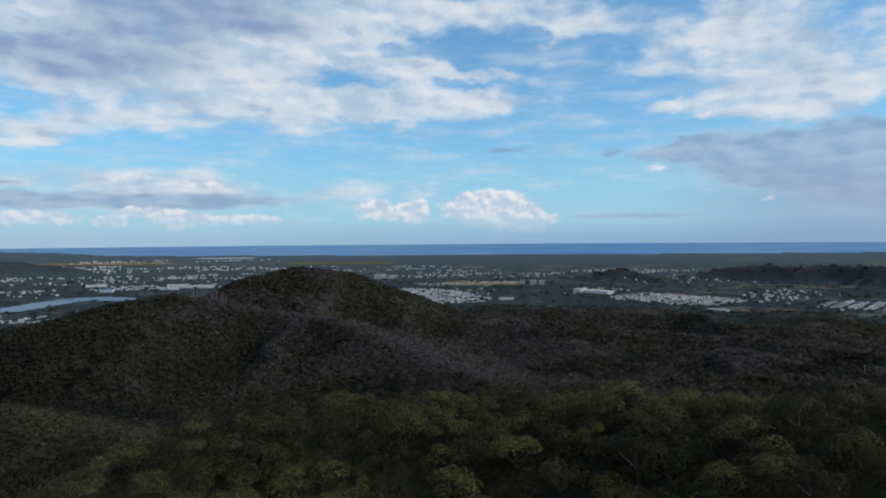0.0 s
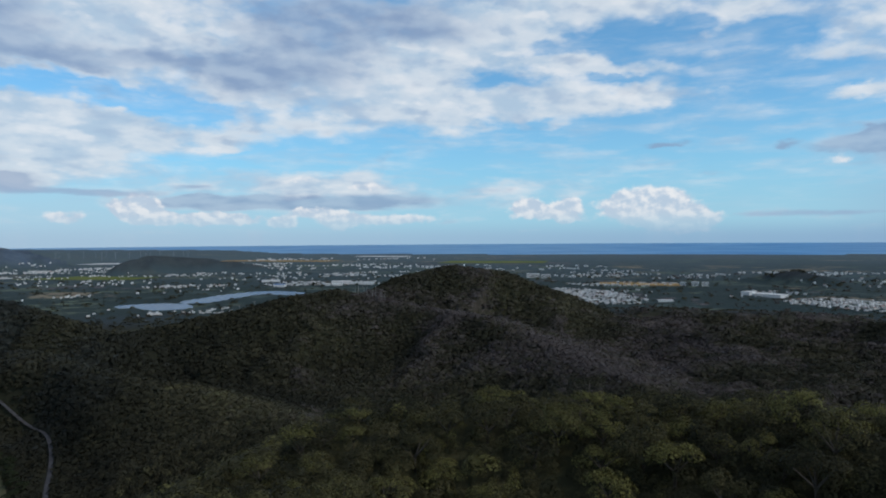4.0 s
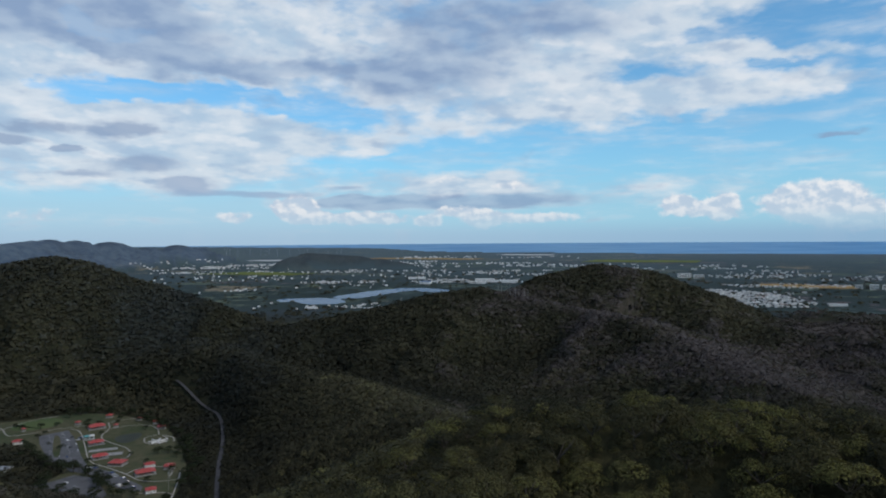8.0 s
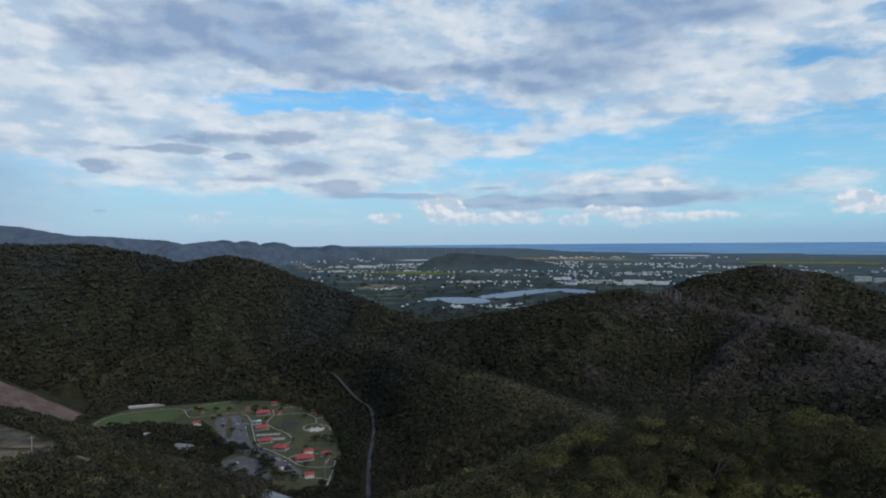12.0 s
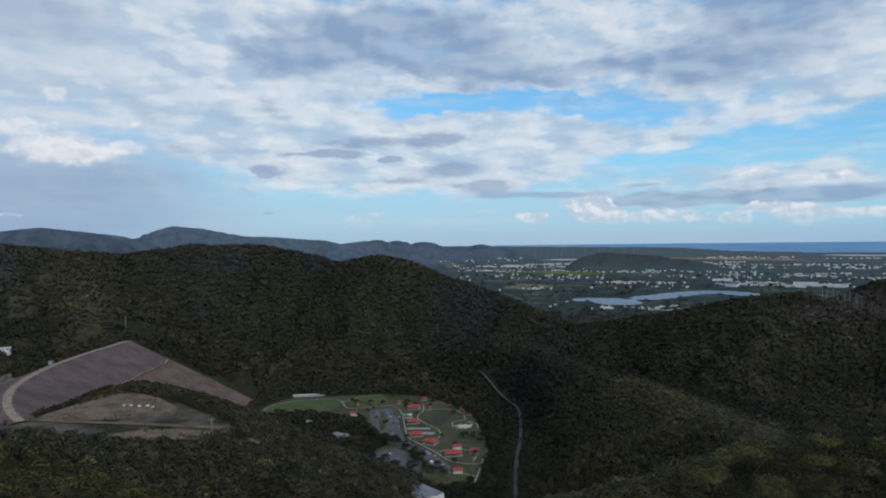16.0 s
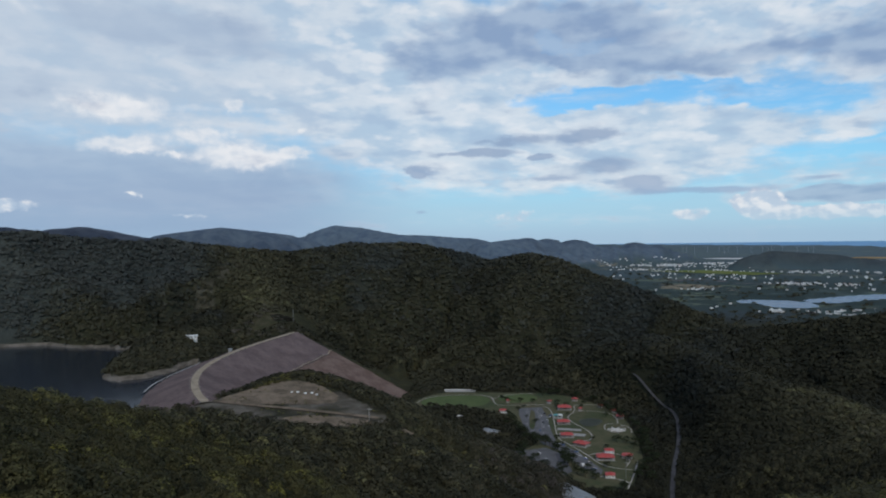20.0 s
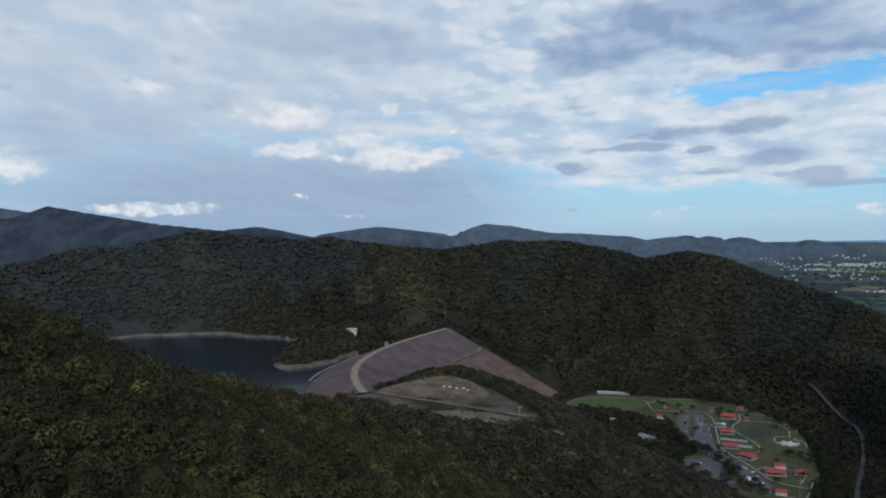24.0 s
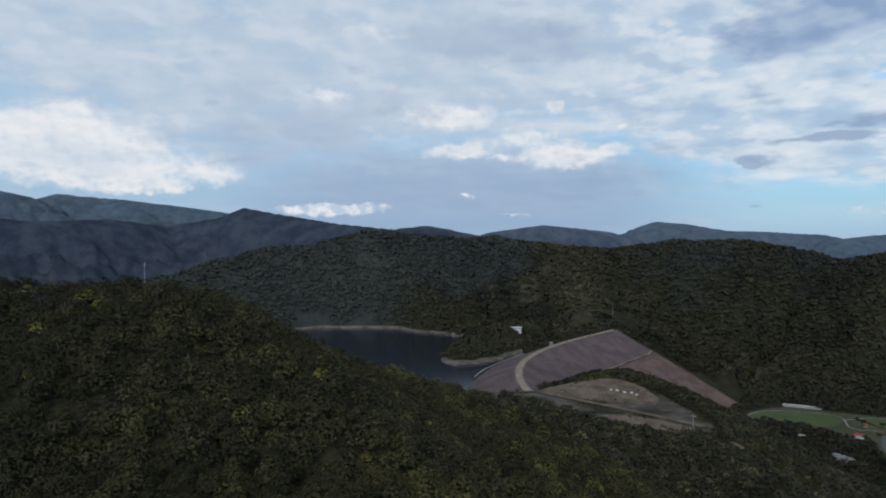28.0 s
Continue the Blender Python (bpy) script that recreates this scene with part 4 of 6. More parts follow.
TT = np.clip(TINT_SHADE[ci, cj] + 0.15 * fbm(TX, TY, 25, 2, 81) + rng.normal(0, 0.15, len(ci)) * np.where(tr < 700, 1.15, 0.55), 0, 0.95)
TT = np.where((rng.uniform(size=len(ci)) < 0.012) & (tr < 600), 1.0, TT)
TD = DRY_HAZED[ci, cj] + rng.normal(0, 0.06, len(ci))
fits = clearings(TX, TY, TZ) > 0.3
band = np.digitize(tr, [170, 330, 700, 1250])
# the nearest knoll's trees are trees of their own, over a low understorey tinted dark for the shade between them
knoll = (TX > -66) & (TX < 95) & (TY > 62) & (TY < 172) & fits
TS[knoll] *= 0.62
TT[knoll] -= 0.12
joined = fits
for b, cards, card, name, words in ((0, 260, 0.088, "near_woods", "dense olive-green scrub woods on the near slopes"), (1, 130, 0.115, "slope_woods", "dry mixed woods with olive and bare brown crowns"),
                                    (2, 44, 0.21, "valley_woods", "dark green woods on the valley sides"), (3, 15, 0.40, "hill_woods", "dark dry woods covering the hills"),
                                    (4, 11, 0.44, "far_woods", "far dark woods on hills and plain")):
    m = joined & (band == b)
    ob = woods(name, TX[m], TY[m], TZ[m], TS[m], TT[m], TD[m], cards, card, rng, FOLIAGE if b < 2 else HAZED_FOLIAGE, tall=1.1 if b < 3 else 0.6 if b < 4 else 0.4, slope=SLOPE[m])
    tagged(ob, words, "woods", kind="stuff")

BARK = simple("bark", (0.045, 0.038, 0.029), (0.11, 0.096, 0.08), 1.4, 0.9, 0.1)


def tube(bm, a, b, r0, r1, n=5):
    """A tapered limb between two points."""
    a, b = Vector(a), Vector(b)
    m = (b - a).to_track_quat("Z", "Y").to_matrix()
    rings = []
    for p, r in ((a, r0), (b, r1)):
        rings.append([bm.verts.new(p + m @ Vector((math.cos(i * math.tau / n) * r, math.sin(i * math.tau / n) * r, 0))) for i in range(n)])
    for i in range(n):
        bm.faces.new((rings[0][i], rings[0][(i + 1) % n], rings[1][(i + 1) % n], rings[1][i]))
    bm.faces.new(rings[1])


def mesh_of(name, bm, mat, smooth=False):
    me = bpy.data.meshes.new(name)
    bm.normal_update()
    bm.to_mesh(me)
    bm.free()
    for f in me.polygons:
        f.use_smooth = smooth
    me.materials.append(mat)
    return me


def tree_kind(seed, leaf, cards=210, card=0.075):
    """A broad-leaved tree of unit crown width: an Empty with trunk and crown."""
    g = np.random.default_rng(seed)
    bm = bmesh.new()
    fork = (g.uniform(-0.05, 0.05), g.uniform(-0.05, 0.05), 0.32)
    tube(bm, (0, 0, -0.15), fork, 0.035, 0.025)
    for k in range(5):
        a = k * 1.26 + g.uniform(0, 0.6)
        tip = (math.cos(a) * 0.3, math.sin(a) * 0.3, 0.55 + g.uniform(0, 0.2))
        tube(bm, fork, tip, 0.02, 0.006, 4)
    trunk = mesh_of("trunk", bm, BARK)
    blobs, lit = [], []
    for k in range(9):
        a, h = k * 2.4, g.uniform(0.0, 1.0)
        c = np.array([math.cos(a) * 0.33 * (1.1 - 0.5 * h), math.sin(a) * 0.33 * (1.1 - 0.5 * h), 0.45 + 0.36 * h])
        lq, ln_ = leaf_cards(cards, 0.75, card, g)
        blobs.append(lq * 0.21 * g.uniform(0.7, 1.3) + c)
        lit.append(ln_ + (c - np.array([0, 0, 0.4])) * 1.2)
    q = np.concatenate(blobs).reshape(-1, 3)
    crown = fast_mesh("crown", q, np.arange(len(q)).reshape(-1, 3), leaf, smooth=True, normals=(lambda n: n / np.linalg.norm(n, axis=1)[:, None])(np.concatenate(lit).reshape(-1, 3)))
    return trunk, crown


LEAVES, nt, p = material("leaves", 0.7, 0.15)
info = nt.nodes.new("ShaderNodeObjectInfo")
geo = nt.nodes.new("ShaderNodeNewGeometry")
col = foliage_colour(nt, info.outputs["Location"], mstep(nt, info.outputs["Random"], 0.0, 1.0, 0.20, 0.95), -0.08)
hs = mnode(nt, "ShaderNodeHueSaturation", 0.5, 1.0, mstep(nt, geo.outputs["Random Per Island"], 0.0, 1.0, 0.65, 1.85), 1.0, col)
nt.links.new(hs.outputs[0], p.inputs["Base Color"])
leafy(nt, p)

kinds = [tree_kind(s, LEAVES) for s in range(10)]
SHADE_LEAVES, nt, p = material("shade_tree_leaves", 0.75, 0.12)
geo = nt.nodes.new("ShaderNodeNewGeometry")
nt.links.new(mmix(nt, geo.outputs["Random Per Island"], (0.018, 0.026, 0.014), (0.048, 0.060, 0.028)), p.inputs["Base Color"])
leafy(nt, p)
shade_kinds = [tree_kind(40 + s, SHADE_LEAVES, 90, 0.15) for s in range(6)]
spots = []
while len(spots) < 195:
    x, y = float(rng.uniform(-62, 94)), float(rng.uniform(72, 158))
    if all((x - u) ** 2 + (y - v) ** 2 > 26 for u, v in spots):
        spots.append((x, y))
for x, y in spots:
    trunk, crown = kinds[int(rng.integers(0, 10))]
    s = 6.4 + 5.0 * float(rng.uniform()) ** 1.5
    tree = tagged(new("tree"), "broad-leaved scrub tree with an olive-green crown", "tree", "trees on the near knoll")
    tree.matrix_world = pose(x, y, high(x, y) - 0.2, 0, 0, float(rng.uniform(0, 360))) @ Matrix.Diagonal((s, s, s * float(rng.uniform(0.7, 1.05)), 1))
    for nm, me in (("trunk", trunk), ("crown", crown)):
        ob = new(nm, me)
        ob.parent = tree


def bare_trunks(x, y, z, size):
    """Leafless grey trees: a leaning stem and a few forked limbs each, in one mesh."""
    co, faces = [], []

    def limb(a, b, r0, r1):
        a, b = np.array(a), np.array(b)
        d = (b - a) / np.linalg.norm(b - a)
        u = np.cross(d, (0.31, 0.83, 0.46))
        u /= np.linalg.norm(u)
        v = np.cross(d, u)
        n = len(co)
        for p, r in ((a, r0), (b, r1)):
            co.extend(p + r * (u * math.cos(k * 2.094) + v * math.sin(k * 2.094)) for k in range(3))
        faces.extend((n + k, n + (k + 1) % 3, n + 3 + (k + 1) % 3, n + 3 + k) for k in range(3))

    for px, py, pz, h in zip(x, y, z, size):
        lean = rng.normal(0, 0.12, 2)
        fork = np.array([px + lean[0] * h, py + lean[1] * h, pz + h * 0.55])
        limb((px, py, pz - 0.3), fork, 0.026 * h, 0.018 * h)
        for _ in range(4):
            tip = fork + np.array([*rng.normal(0, 0.2, 2), rng.uniform(0.2, 0.5)]) * h
            limb(fork, tip, 0.015 * h, 0.005 * h)
            limb((fork + tip) / 2, tip + np.array([*rng.normal(0, 0.12, 2), -0.05]) * h, 0.009 * h, 0.003 * h)
    return fast_mesh("bare_trunks", np.array(co), np.array(faces), PALE_BARK, smooth=False)


PALE_BARK = simple("pale_bark", (0.10, 0.09, 0.076), (0.21, 0.19, 0.165), 1.1, 0.9, 0.1)
pickable = np.nonzero(fits & (tr > 170) & (tr < 520) & (np.degrees(ta) > 45))[0]
snags = rng.choice(pickable, 700, replace=False)
tagged(new("bare_trunks", bare_trunks(TX[snags], TY[snags], TZ[snags], TS[snags] * rng.uniform(0.6, 1.05, 700))), "pale leafless trunks and limbs among the woods", "dead trees", kind="stuff")


# ---- building blocks ----
def box(bm, x0, x1, y0, y1, z0, z1, inset=0.0):
    """A block; inset draws its top in, for weathered or sloped sides."""
    lo = [bm.verts.new(v) for v in ((x0, y0, z0), (x1, y0, z0), (x1, y1, z0), (x0, y1, z0))]
    i = inset
    hi = [bm.verts.new(v) for v in ((x0 + i, y0 + i, z1), (x1 - i, y0 + i, z1), (x1 - i, y1 - i, z1), (x0 + i, y1 - i, z1))]
    bm.faces.new(lo[::-1])
    bm.faces.new(hi)
    for k in range(4):
        bm.faces.new((lo[k], lo[(k + 1) % 4], hi[(k + 1) % 4], hi[k]))


def hip_roof(bm, w, d, z, rise, thick=0.35, ridge=None):
    """A hipped roof w long and d deep with an eave board; ridge: the ridge's length (0: a pyramid)."""
    ridge = max(w - d, 0) if ridge is None else ridge
    pts = lambda h: [bm.verts.new(v) for v in ((-w / 2, -d / 2, h), (w / 2, -d / 2, h), (w / 2, d / 2, h), (-w / 2, d / 2, h))]
    lo, hi = pts(z), pts(z + thick)
    a, b = bm.verts.new((-ridge / 2 - 0.05, 0, z + rise)), bm.verts.new((ridge / 2 + 0.05, 0, z + rise))
    bm.faces.new(lo[::-1])
    for k in range(4):
        bm.faces.new((lo[k], lo[(k + 1) % 4], hi[(k + 1) % 4], hi[k]))
    bm.faces.new((hi[0], hi[1], b, a))
    bm.faces.new((hi[2], hi[3], a, b))
    bm.faces.new((hi[1], hi[2], b))
    bm.faces.new((hi[3], hi[0], a))


def part(name, bm, mat, parent, label="", smooth=False):
    ob = new(name, mesh_of(name, bm, mat, smooth))
    ob.parent = parent
    return tagged(ob, label)


def block(name, mat, parent, *dims, label="", inset=0.0):
    bm = bmesh.new()
    box(bm, *dims, inset)
    return part(name, bm, mat, parent, label)


RED = simple("red_metal_roof", (0.36, 0.055, 0.05), (0.47, 0.10, 0.085), 0.25, 0.55, 0.35)
WHITE = simple("white_plaster", (0.62, 0.61, 0.58), (0.78, 0.77, 0.74), 0.2, 0.85, 0.2)
STEEL = simple("grey_steel", (0.32, 0.33, 0.34), (0.46, 0.47, 0.48), 0.6, 0.5, 0.4, 0.6)
ZINC = simple("zinc_roof", (0.42, 0.45, 0.48), (0.58, 0.61, 0.64), 0.12, 0.45, 0.4, 0.3)
LAWN = simple("mown_lawn", (0.056, 0.072, 0.035), (0.115, 0.104, 0.062), 0.015, 0.95, 0.1)
POND = simple("pond_weed", (0.030, 0.034, 0.020), (0.05, 0.052, 0.03), 0.05, 0.6, 0.3)
PAVING = simple("pale_paving", (0.34, 0.32, 0.28), (0.46, 0.43, 0.39), 0.2, 0.9, 0.2)
PAINT = simple("white_road_paint", (0.60, 0.60, 0.58), (0.74, 0.74, 0.72), 0.8, 0.8, 0.2)
TEAL = simple("teal_awning", (0.10, 0.30, 0.32), (0.16, 0.40, 0.40), 0.4, 0.7, 0.3)
DARKGLASS = simple("dark_glass", (0.015, 0.018, 0.02), (0.03, 0.034, 0.038), 0.5, 0.12, 0.5)
RUBBER = simple("tyre_rubber", (0.02, 0.02, 0.02), (0.035, 0.035, 0.035), 2.0, 0.85, 0.2)


# ---- the park in the valley ----
def flat(name, poly, z, mat, label, category, kind="structure"):
    bm = bmesh.new()
    bm.faces.new([bm.verts.new((x, y, z)) for x, y in poly])
    bmesh.ops.triangulate(bm, faces=bm.faces)
    for f in bm.faces:
        if f.normal.z < 0:
            f.normal_flip()
    return tagged(new(name, mesh_of(name, bm, mat)), label, category, kind=kind)


def rounded(poly, step=6.0):
    return [tuple(p) for p in smooth_line(poly + poly[:2], step)[:-2]]


flat("lawn", rounded([(-900, 405), (-955, 490), (-915, 543), (-866, 620), (-820, 652), (-709, 645), (-630, 598), (-535, 522), (-483, 450), (-496, 427), (-545, 415), (-640, 428), (-650, 470), (-700, 485), (-780, 505), (-850, 470)]),
     0.10, LAWN, "mown green park lawn in the valley", "lawn")
FIELDGREEN = simple("playing_field_grass", (0.072, 0.104, 0.042), (0.108, 0.135, 0.056), 0.02, 0.95, 0.1)
flat("playing_field", rounded([(-893, 424), (-930, 458), (-922, 498), (-896, 535), (-872, 538), (-850, 520), (-838, 500), (-860, 462)]), 0.16, FIELDGREEN, "bright green mown playing field", "playing field")
flat("upper_field", rounded([(-872, 548), (-884, 572), (-868, 606), (-830, 600), (-822, 565), (-845, 540)]), 0.16, FIELDGREEN, "bright green mown upper field", "playing field")
flat("car_park", [(-800, 540), (-790, 572), (-740, 545), (-681, 508), (-650, 491), (-607, 486), (-543, 470), (-533, 459), (-567, 457), (-622, 472), (-648, 470), (-683, 480), (-702, 484), (-770, 520)],
     0.22, ASPHALT, "grey asphalt car park along the park", "car park")
flat("lower_car_park", [(-640, 424), (-634, 464), (-603, 467), (-556, 440), (-543, 412), (-585, 418), (-601, 412)], 0.22, ASPHALT, "cracked grey asphalt lower car park", "car park")
flat("median_strip", rounded([(-785, 548), (-778, 553), (-700, 497), (-706, 491)], 4), 0.34, LAWN, "narrow grass strip between parking rows", "lawn")
flat("pond", rounded([(-712, 572), (-705, 598), (-688, 600), (-672, 570), (-682, 558)], 3), 0.26, POND, "dry weedy pond hollow in the lawn", "pond")
for nm, a, b, wid in (("court_slab", (-689, 523), (-669, 545), 9), ("court_slab", (-671, 512), (-649, 535), 11)):
    a, b = Vector(a), Vector(b)
    n = (b - a).normalized().orthogonal() * wid / 2
    flat(nm, [tuple(a - n), tuple(b - n), tuple(b + n), tuple(a + n)], 0.30, CONCRETE, "long pale concrete game court", "court", "structure")
PATHS = [[(-889, 416), (-928, 450), (-926, 495), (-898, 540), (-876, 544), (-846, 527), (-830, 525), (-823, 536)], [(-868, 535), (-880, 575), (-866, 612)], [(-823, 536), (-812, 560), (-800, 585), (-776, 600)],
         [(-790, 575), (-776, 578), (-712, 536), (-655, 497), (-631, 495), (-587, 488), (-556, 478), (-536, 487), (-520, 505)], [(-773, 616), (-746, 598), (-728, 567), (-698, 556), (-665, 552), (-642, 541), (-629, 525), (-633, 518)],
         [(-773, 616), (-768, 640), (-740, 655), (-705, 645), (-680, 625)], [(-746, 598), (-735, 620), (-715, 632), (-690, 622), (-668, 604)], [(-668, 604), (-676, 588), (-655, 570), (-636, 574), (-640, 596), (-668, 604), (-645, 605), (-628, 590)],
         [(-587, 488), (-590, 505), (-575, 520), (-552, 518), (-540, 500)], [(-530, 455), (-505, 470), (-495, 460)], [(-545, 520), (-520, 492), (-490, 455)]]
for k, pts in enumerate(PATHS):
    ln = smooth_line(pts, 3.0)
    tagged(new("footpath", swept("footpath", ln, [-0.65, 0, 0.65], 0.30 + 0.012 * k, PAVING)), "pale concrete footpath across the lawn", "path", kind="structure")
# painted bays
for k in range(44):
    row, i = k // 22, k % 22
    p0 = Vector((-786, 561)) if row else Vector((-779, 541))
    q = p0 + Vector((0.86, -0.51)) * (i * 4.6)
    n = Vector((0.51, 0.86)) * 2.4
    s = Vector((0.86, -0.51)) * 0.12
    flat("bay_line", [tuple(q - n - s), tuple(q + n - s), tuple(q + n + s), tuple(q - n + s)], 0.26, PAINT, "white painted parking bay line", "marking")


def pavilion(x, y, w, d, turn, walled=False):
    """A picnic shelter: slab, posts, hipped red roof; or a small walled hut."""
    ob = tagged(new("park_hut" if walled else "picnic_pavilion"),
                "white-walled park hut with a red hipped roof" if walled else "open picnic pavilion with a red hipped metal roof", "hut" if walled else "pavilion",
                "white huts of the park" if walled else "red-roofed pavilions of the park")
    ob.matrix_world = pose(x, y, 0.1, 0, 0, turn)
    block("floor_slab", CONCRETE, ob, -w / 2, w / 2, -d / 2, d / 2, 0.0, 0.4)
    if walled:
        block("wall", WHITE, ob, -w / 2 + 0.7, w / 2 - 0.7, -d / 2 + 0.7, d / 2 - 0.7, 0.4, 3.4)
        block("door", STEEL, ob, -0.6, 0.6, -d / 2 + 0.6, -d / 2 + 0.72, 0.4, 2.5)
        for s in (-1, 1):
            block("window", DARKGLASS, ob, s * w * 0.28 - 0.6, s * w * 0.28 + 0.6, -d / 2 + 0.6, -d / 2 + 0.72, 1.4, 2.5)
    else:
        for i in range(3 if w < 14 else 4):
            for s in (-1, 1):
                u = (-0.5 + i / (2 if w < 14 else 3)) * (w - 2)
                block("post", CONCRETE, ob, u - 0.2, u + 0.2, s * (d / 2 - 1) - 0.2, s * (d / 2 - 1) + 0.2, 0.4, 3.6)
        for i in range(2):
            u = (i - 0.5) * w * 0.45
            block("picnic_bench", CONCRETE, ob, u - 1.6, u + 1.6, -0.5, 0.5, 0.4, 1.15, inset=0.15)
    bm = bmesh.new()
    w, d = w * 0.9, d * 0.9
    hip_roof(bm, w + 1.2, d + 1.2, 3.4, 0.8 + d * 0.17)
    part("roof", bm, RED, ob, "red metal roof")
    for s in (-1, 1):
        block("ridge_cap", RED, ob, s * (w - d) / 4 - (w - d) / 4 - 0.1, s * (w - d) / 4 + (w - d) / 4 + 0.1, -0.15, 0.15, 4.15 + d * 0.17, 4.3 + d * 0.17)
    return ob


for row in ((-765, 593, 20, 14, 61), (-705, 545, 17, 11, 61), (-656, 512, 16, 11, 61), (-620, 505, 17, 13, 20), (-569, 496, 20, 13, 57), (-560, 519, 11, 9, 40), (-687, 625, 10, 9, 50), (-746, 642, 6, 6, 0), (-795, 636, 8, 7, 30),
            (-803, 595, 6, 6, 20), (-838, 546, 4.5, 4.5, 0), (-746, 606, 5, 5, 10), (-713, 639, 6.5, 6, 40)):
    pavilion(*row)
for row in ((-583, 514, 11, 8, 57), (-523, 462, 10, 9, 50), (-793, 509, 11, 8, 45)):
    pavilion(*row, True)

stage = tagged(new("play_structure"), "white play structure with a teal awning", "playground")
stage.matrix_world = pose(-731, 556, 0.1, 0, 0, 61)
block("platform", CONCRETE, stage, -6, 6, -4, 4, 0, 0.5)
for sx in (-5, 0, 5):
    for sy in (-3, 3):
        block("post", WHITE, stage, sx - 0.15, sx + 0.15, sy - 0.15, sy + 0.15, 0.5, 4)
bm = bmesh.new()
hip_roof(bm, 6.5, 7, 4, 1.6)
bmesh.ops.translate(bm, verts=bm.verts, vec=(-3, 0, 0))
part("awning", bm, TEAL, stage, "teal awning")
bm = bmesh.new()
hip_roof(bm, 5.5, 7, 4, 1.4)
bmesh.ops.translate(bm, verts=bm.verts, vec=(3.2, 0, 0))
part("awning", bm, WHITE, stage, "white awning")
fountain = tagged(new("splash_plaza"), "white round plaza with radiating low walls", "plaza")
fountain.matrix_world = pose(-647, 583, 0.3, 0, 0, 20)
bm = bmesh.new()
bmesh.ops.create_cone(bm, cap_ends=True, segments=28, radius1=8, radius2=7.8, depth=0.4)
part("paved_disc", bm, PAVING, fountain)
for k in range(7):
    a = k * math.tau / 7
    bm = bmesh.new()
    box(bm, 3, 11, -0.5, 0.5, 0, 0.9, 0.05)
    bm.transform(Matrix.Rotation(a, 4, "Z"))
    part("low_wall", bm, WHITE, fountain)
bm = bmesh.new()
bmesh.ops.create_cone(bm, cap_ends=True, segments=16, radius1=1.6, radius2=1.2, depth=2.4)
part("hub", bm, WHITE, fountain)
grand = tagged(new("grandstand"), "low pale concrete terrace beside the playing field", "terrace")
grand.matrix_world = pose(-936, 520, 0.1, 0, 0, 58)
for k in range(4):
    block("tier", CONCRETE, grand, -24, 24, 1.5 * k, 9, 0.35 * k, 0.35 * k + 0.37)
block("back_wall", WHITE, grand, -25, 25, 9, 9.4, 0, 2.2)


def metal_hall(name, x, y, w, d, h, turn, label, mat):
    ob = tagged(new(name), label, "building")
    ob.matrix_world = pose(x, y, high(x, y), 0, 0, turn)
    block("wall", WHITE, ob, -w / 2, w / 2, -d / 2, d / 2, -4, h)
    bm = bmesh.new()
    v = [bm.verts.new(c) for c in ((-w / 2 - 0.6, -d / 2 - 0.6, h), (w / 2 + 0.6, -d / 2 - 0.6, h), (w / 2 + 0.6, 0, h + d * 0.12), (-w / 2 - 0.6, 0, h + d * 0.12),
                                   (w / 2 + 0.6, d / 2 + 0.6, h), (-w / 2 - 0.6, d / 2 + 0.6, h))]
    bm.faces.new((v[0], v[1], v[2], v[3]))
    bm.faces.new((v[3], v[2], v[4], v[5]))
    bmesh.ops.solidify(bm, geom=bm.faces[:], thickness=0.25)
    part("roof", bm, mat, ob, "pale sheet-metal roof")
    for k in range(int(w / 4)):
        u = -w / 2 + 2 + k * 4
        for s in (-1, 1):
            bm = bmesh.new()
            box(bm, u - 0.08, u + 0.08, 0.2, d / 2 + 0.5, 0.02, 0.14)
            bm.transform(Matrix.Translation((0, 0, h + d * 0.12)) @ Matrix.Rotation(-math.atan(0.24 * d / (d + 1.2)), 4, "X"))
            if s < 0:
                bm.transform(Matrix.Rotation(math.pi, 4, "Z"))
            part("roof_seam", bm, mat, ob)
    return ob


metal_hall("sports_hall", -484, 380, 40, 26, 2.6, 0, "large hall with a pale grey metal roof among trees", ZINC)
metal_hall("storage_shed", -714, 440, 20, 12, 4, 15, "shed with a dull grey metal roof among trees", ZINC)
metal_hall("pump_house", -800, 444, 7, 5, 3, 30, "small white pump house among trees", WHITE)


def paint_of(name, a):
    return simple(name, a, tuple(min(1, c * 1.2) for c in a), 0.5, 0.3, 0.5)


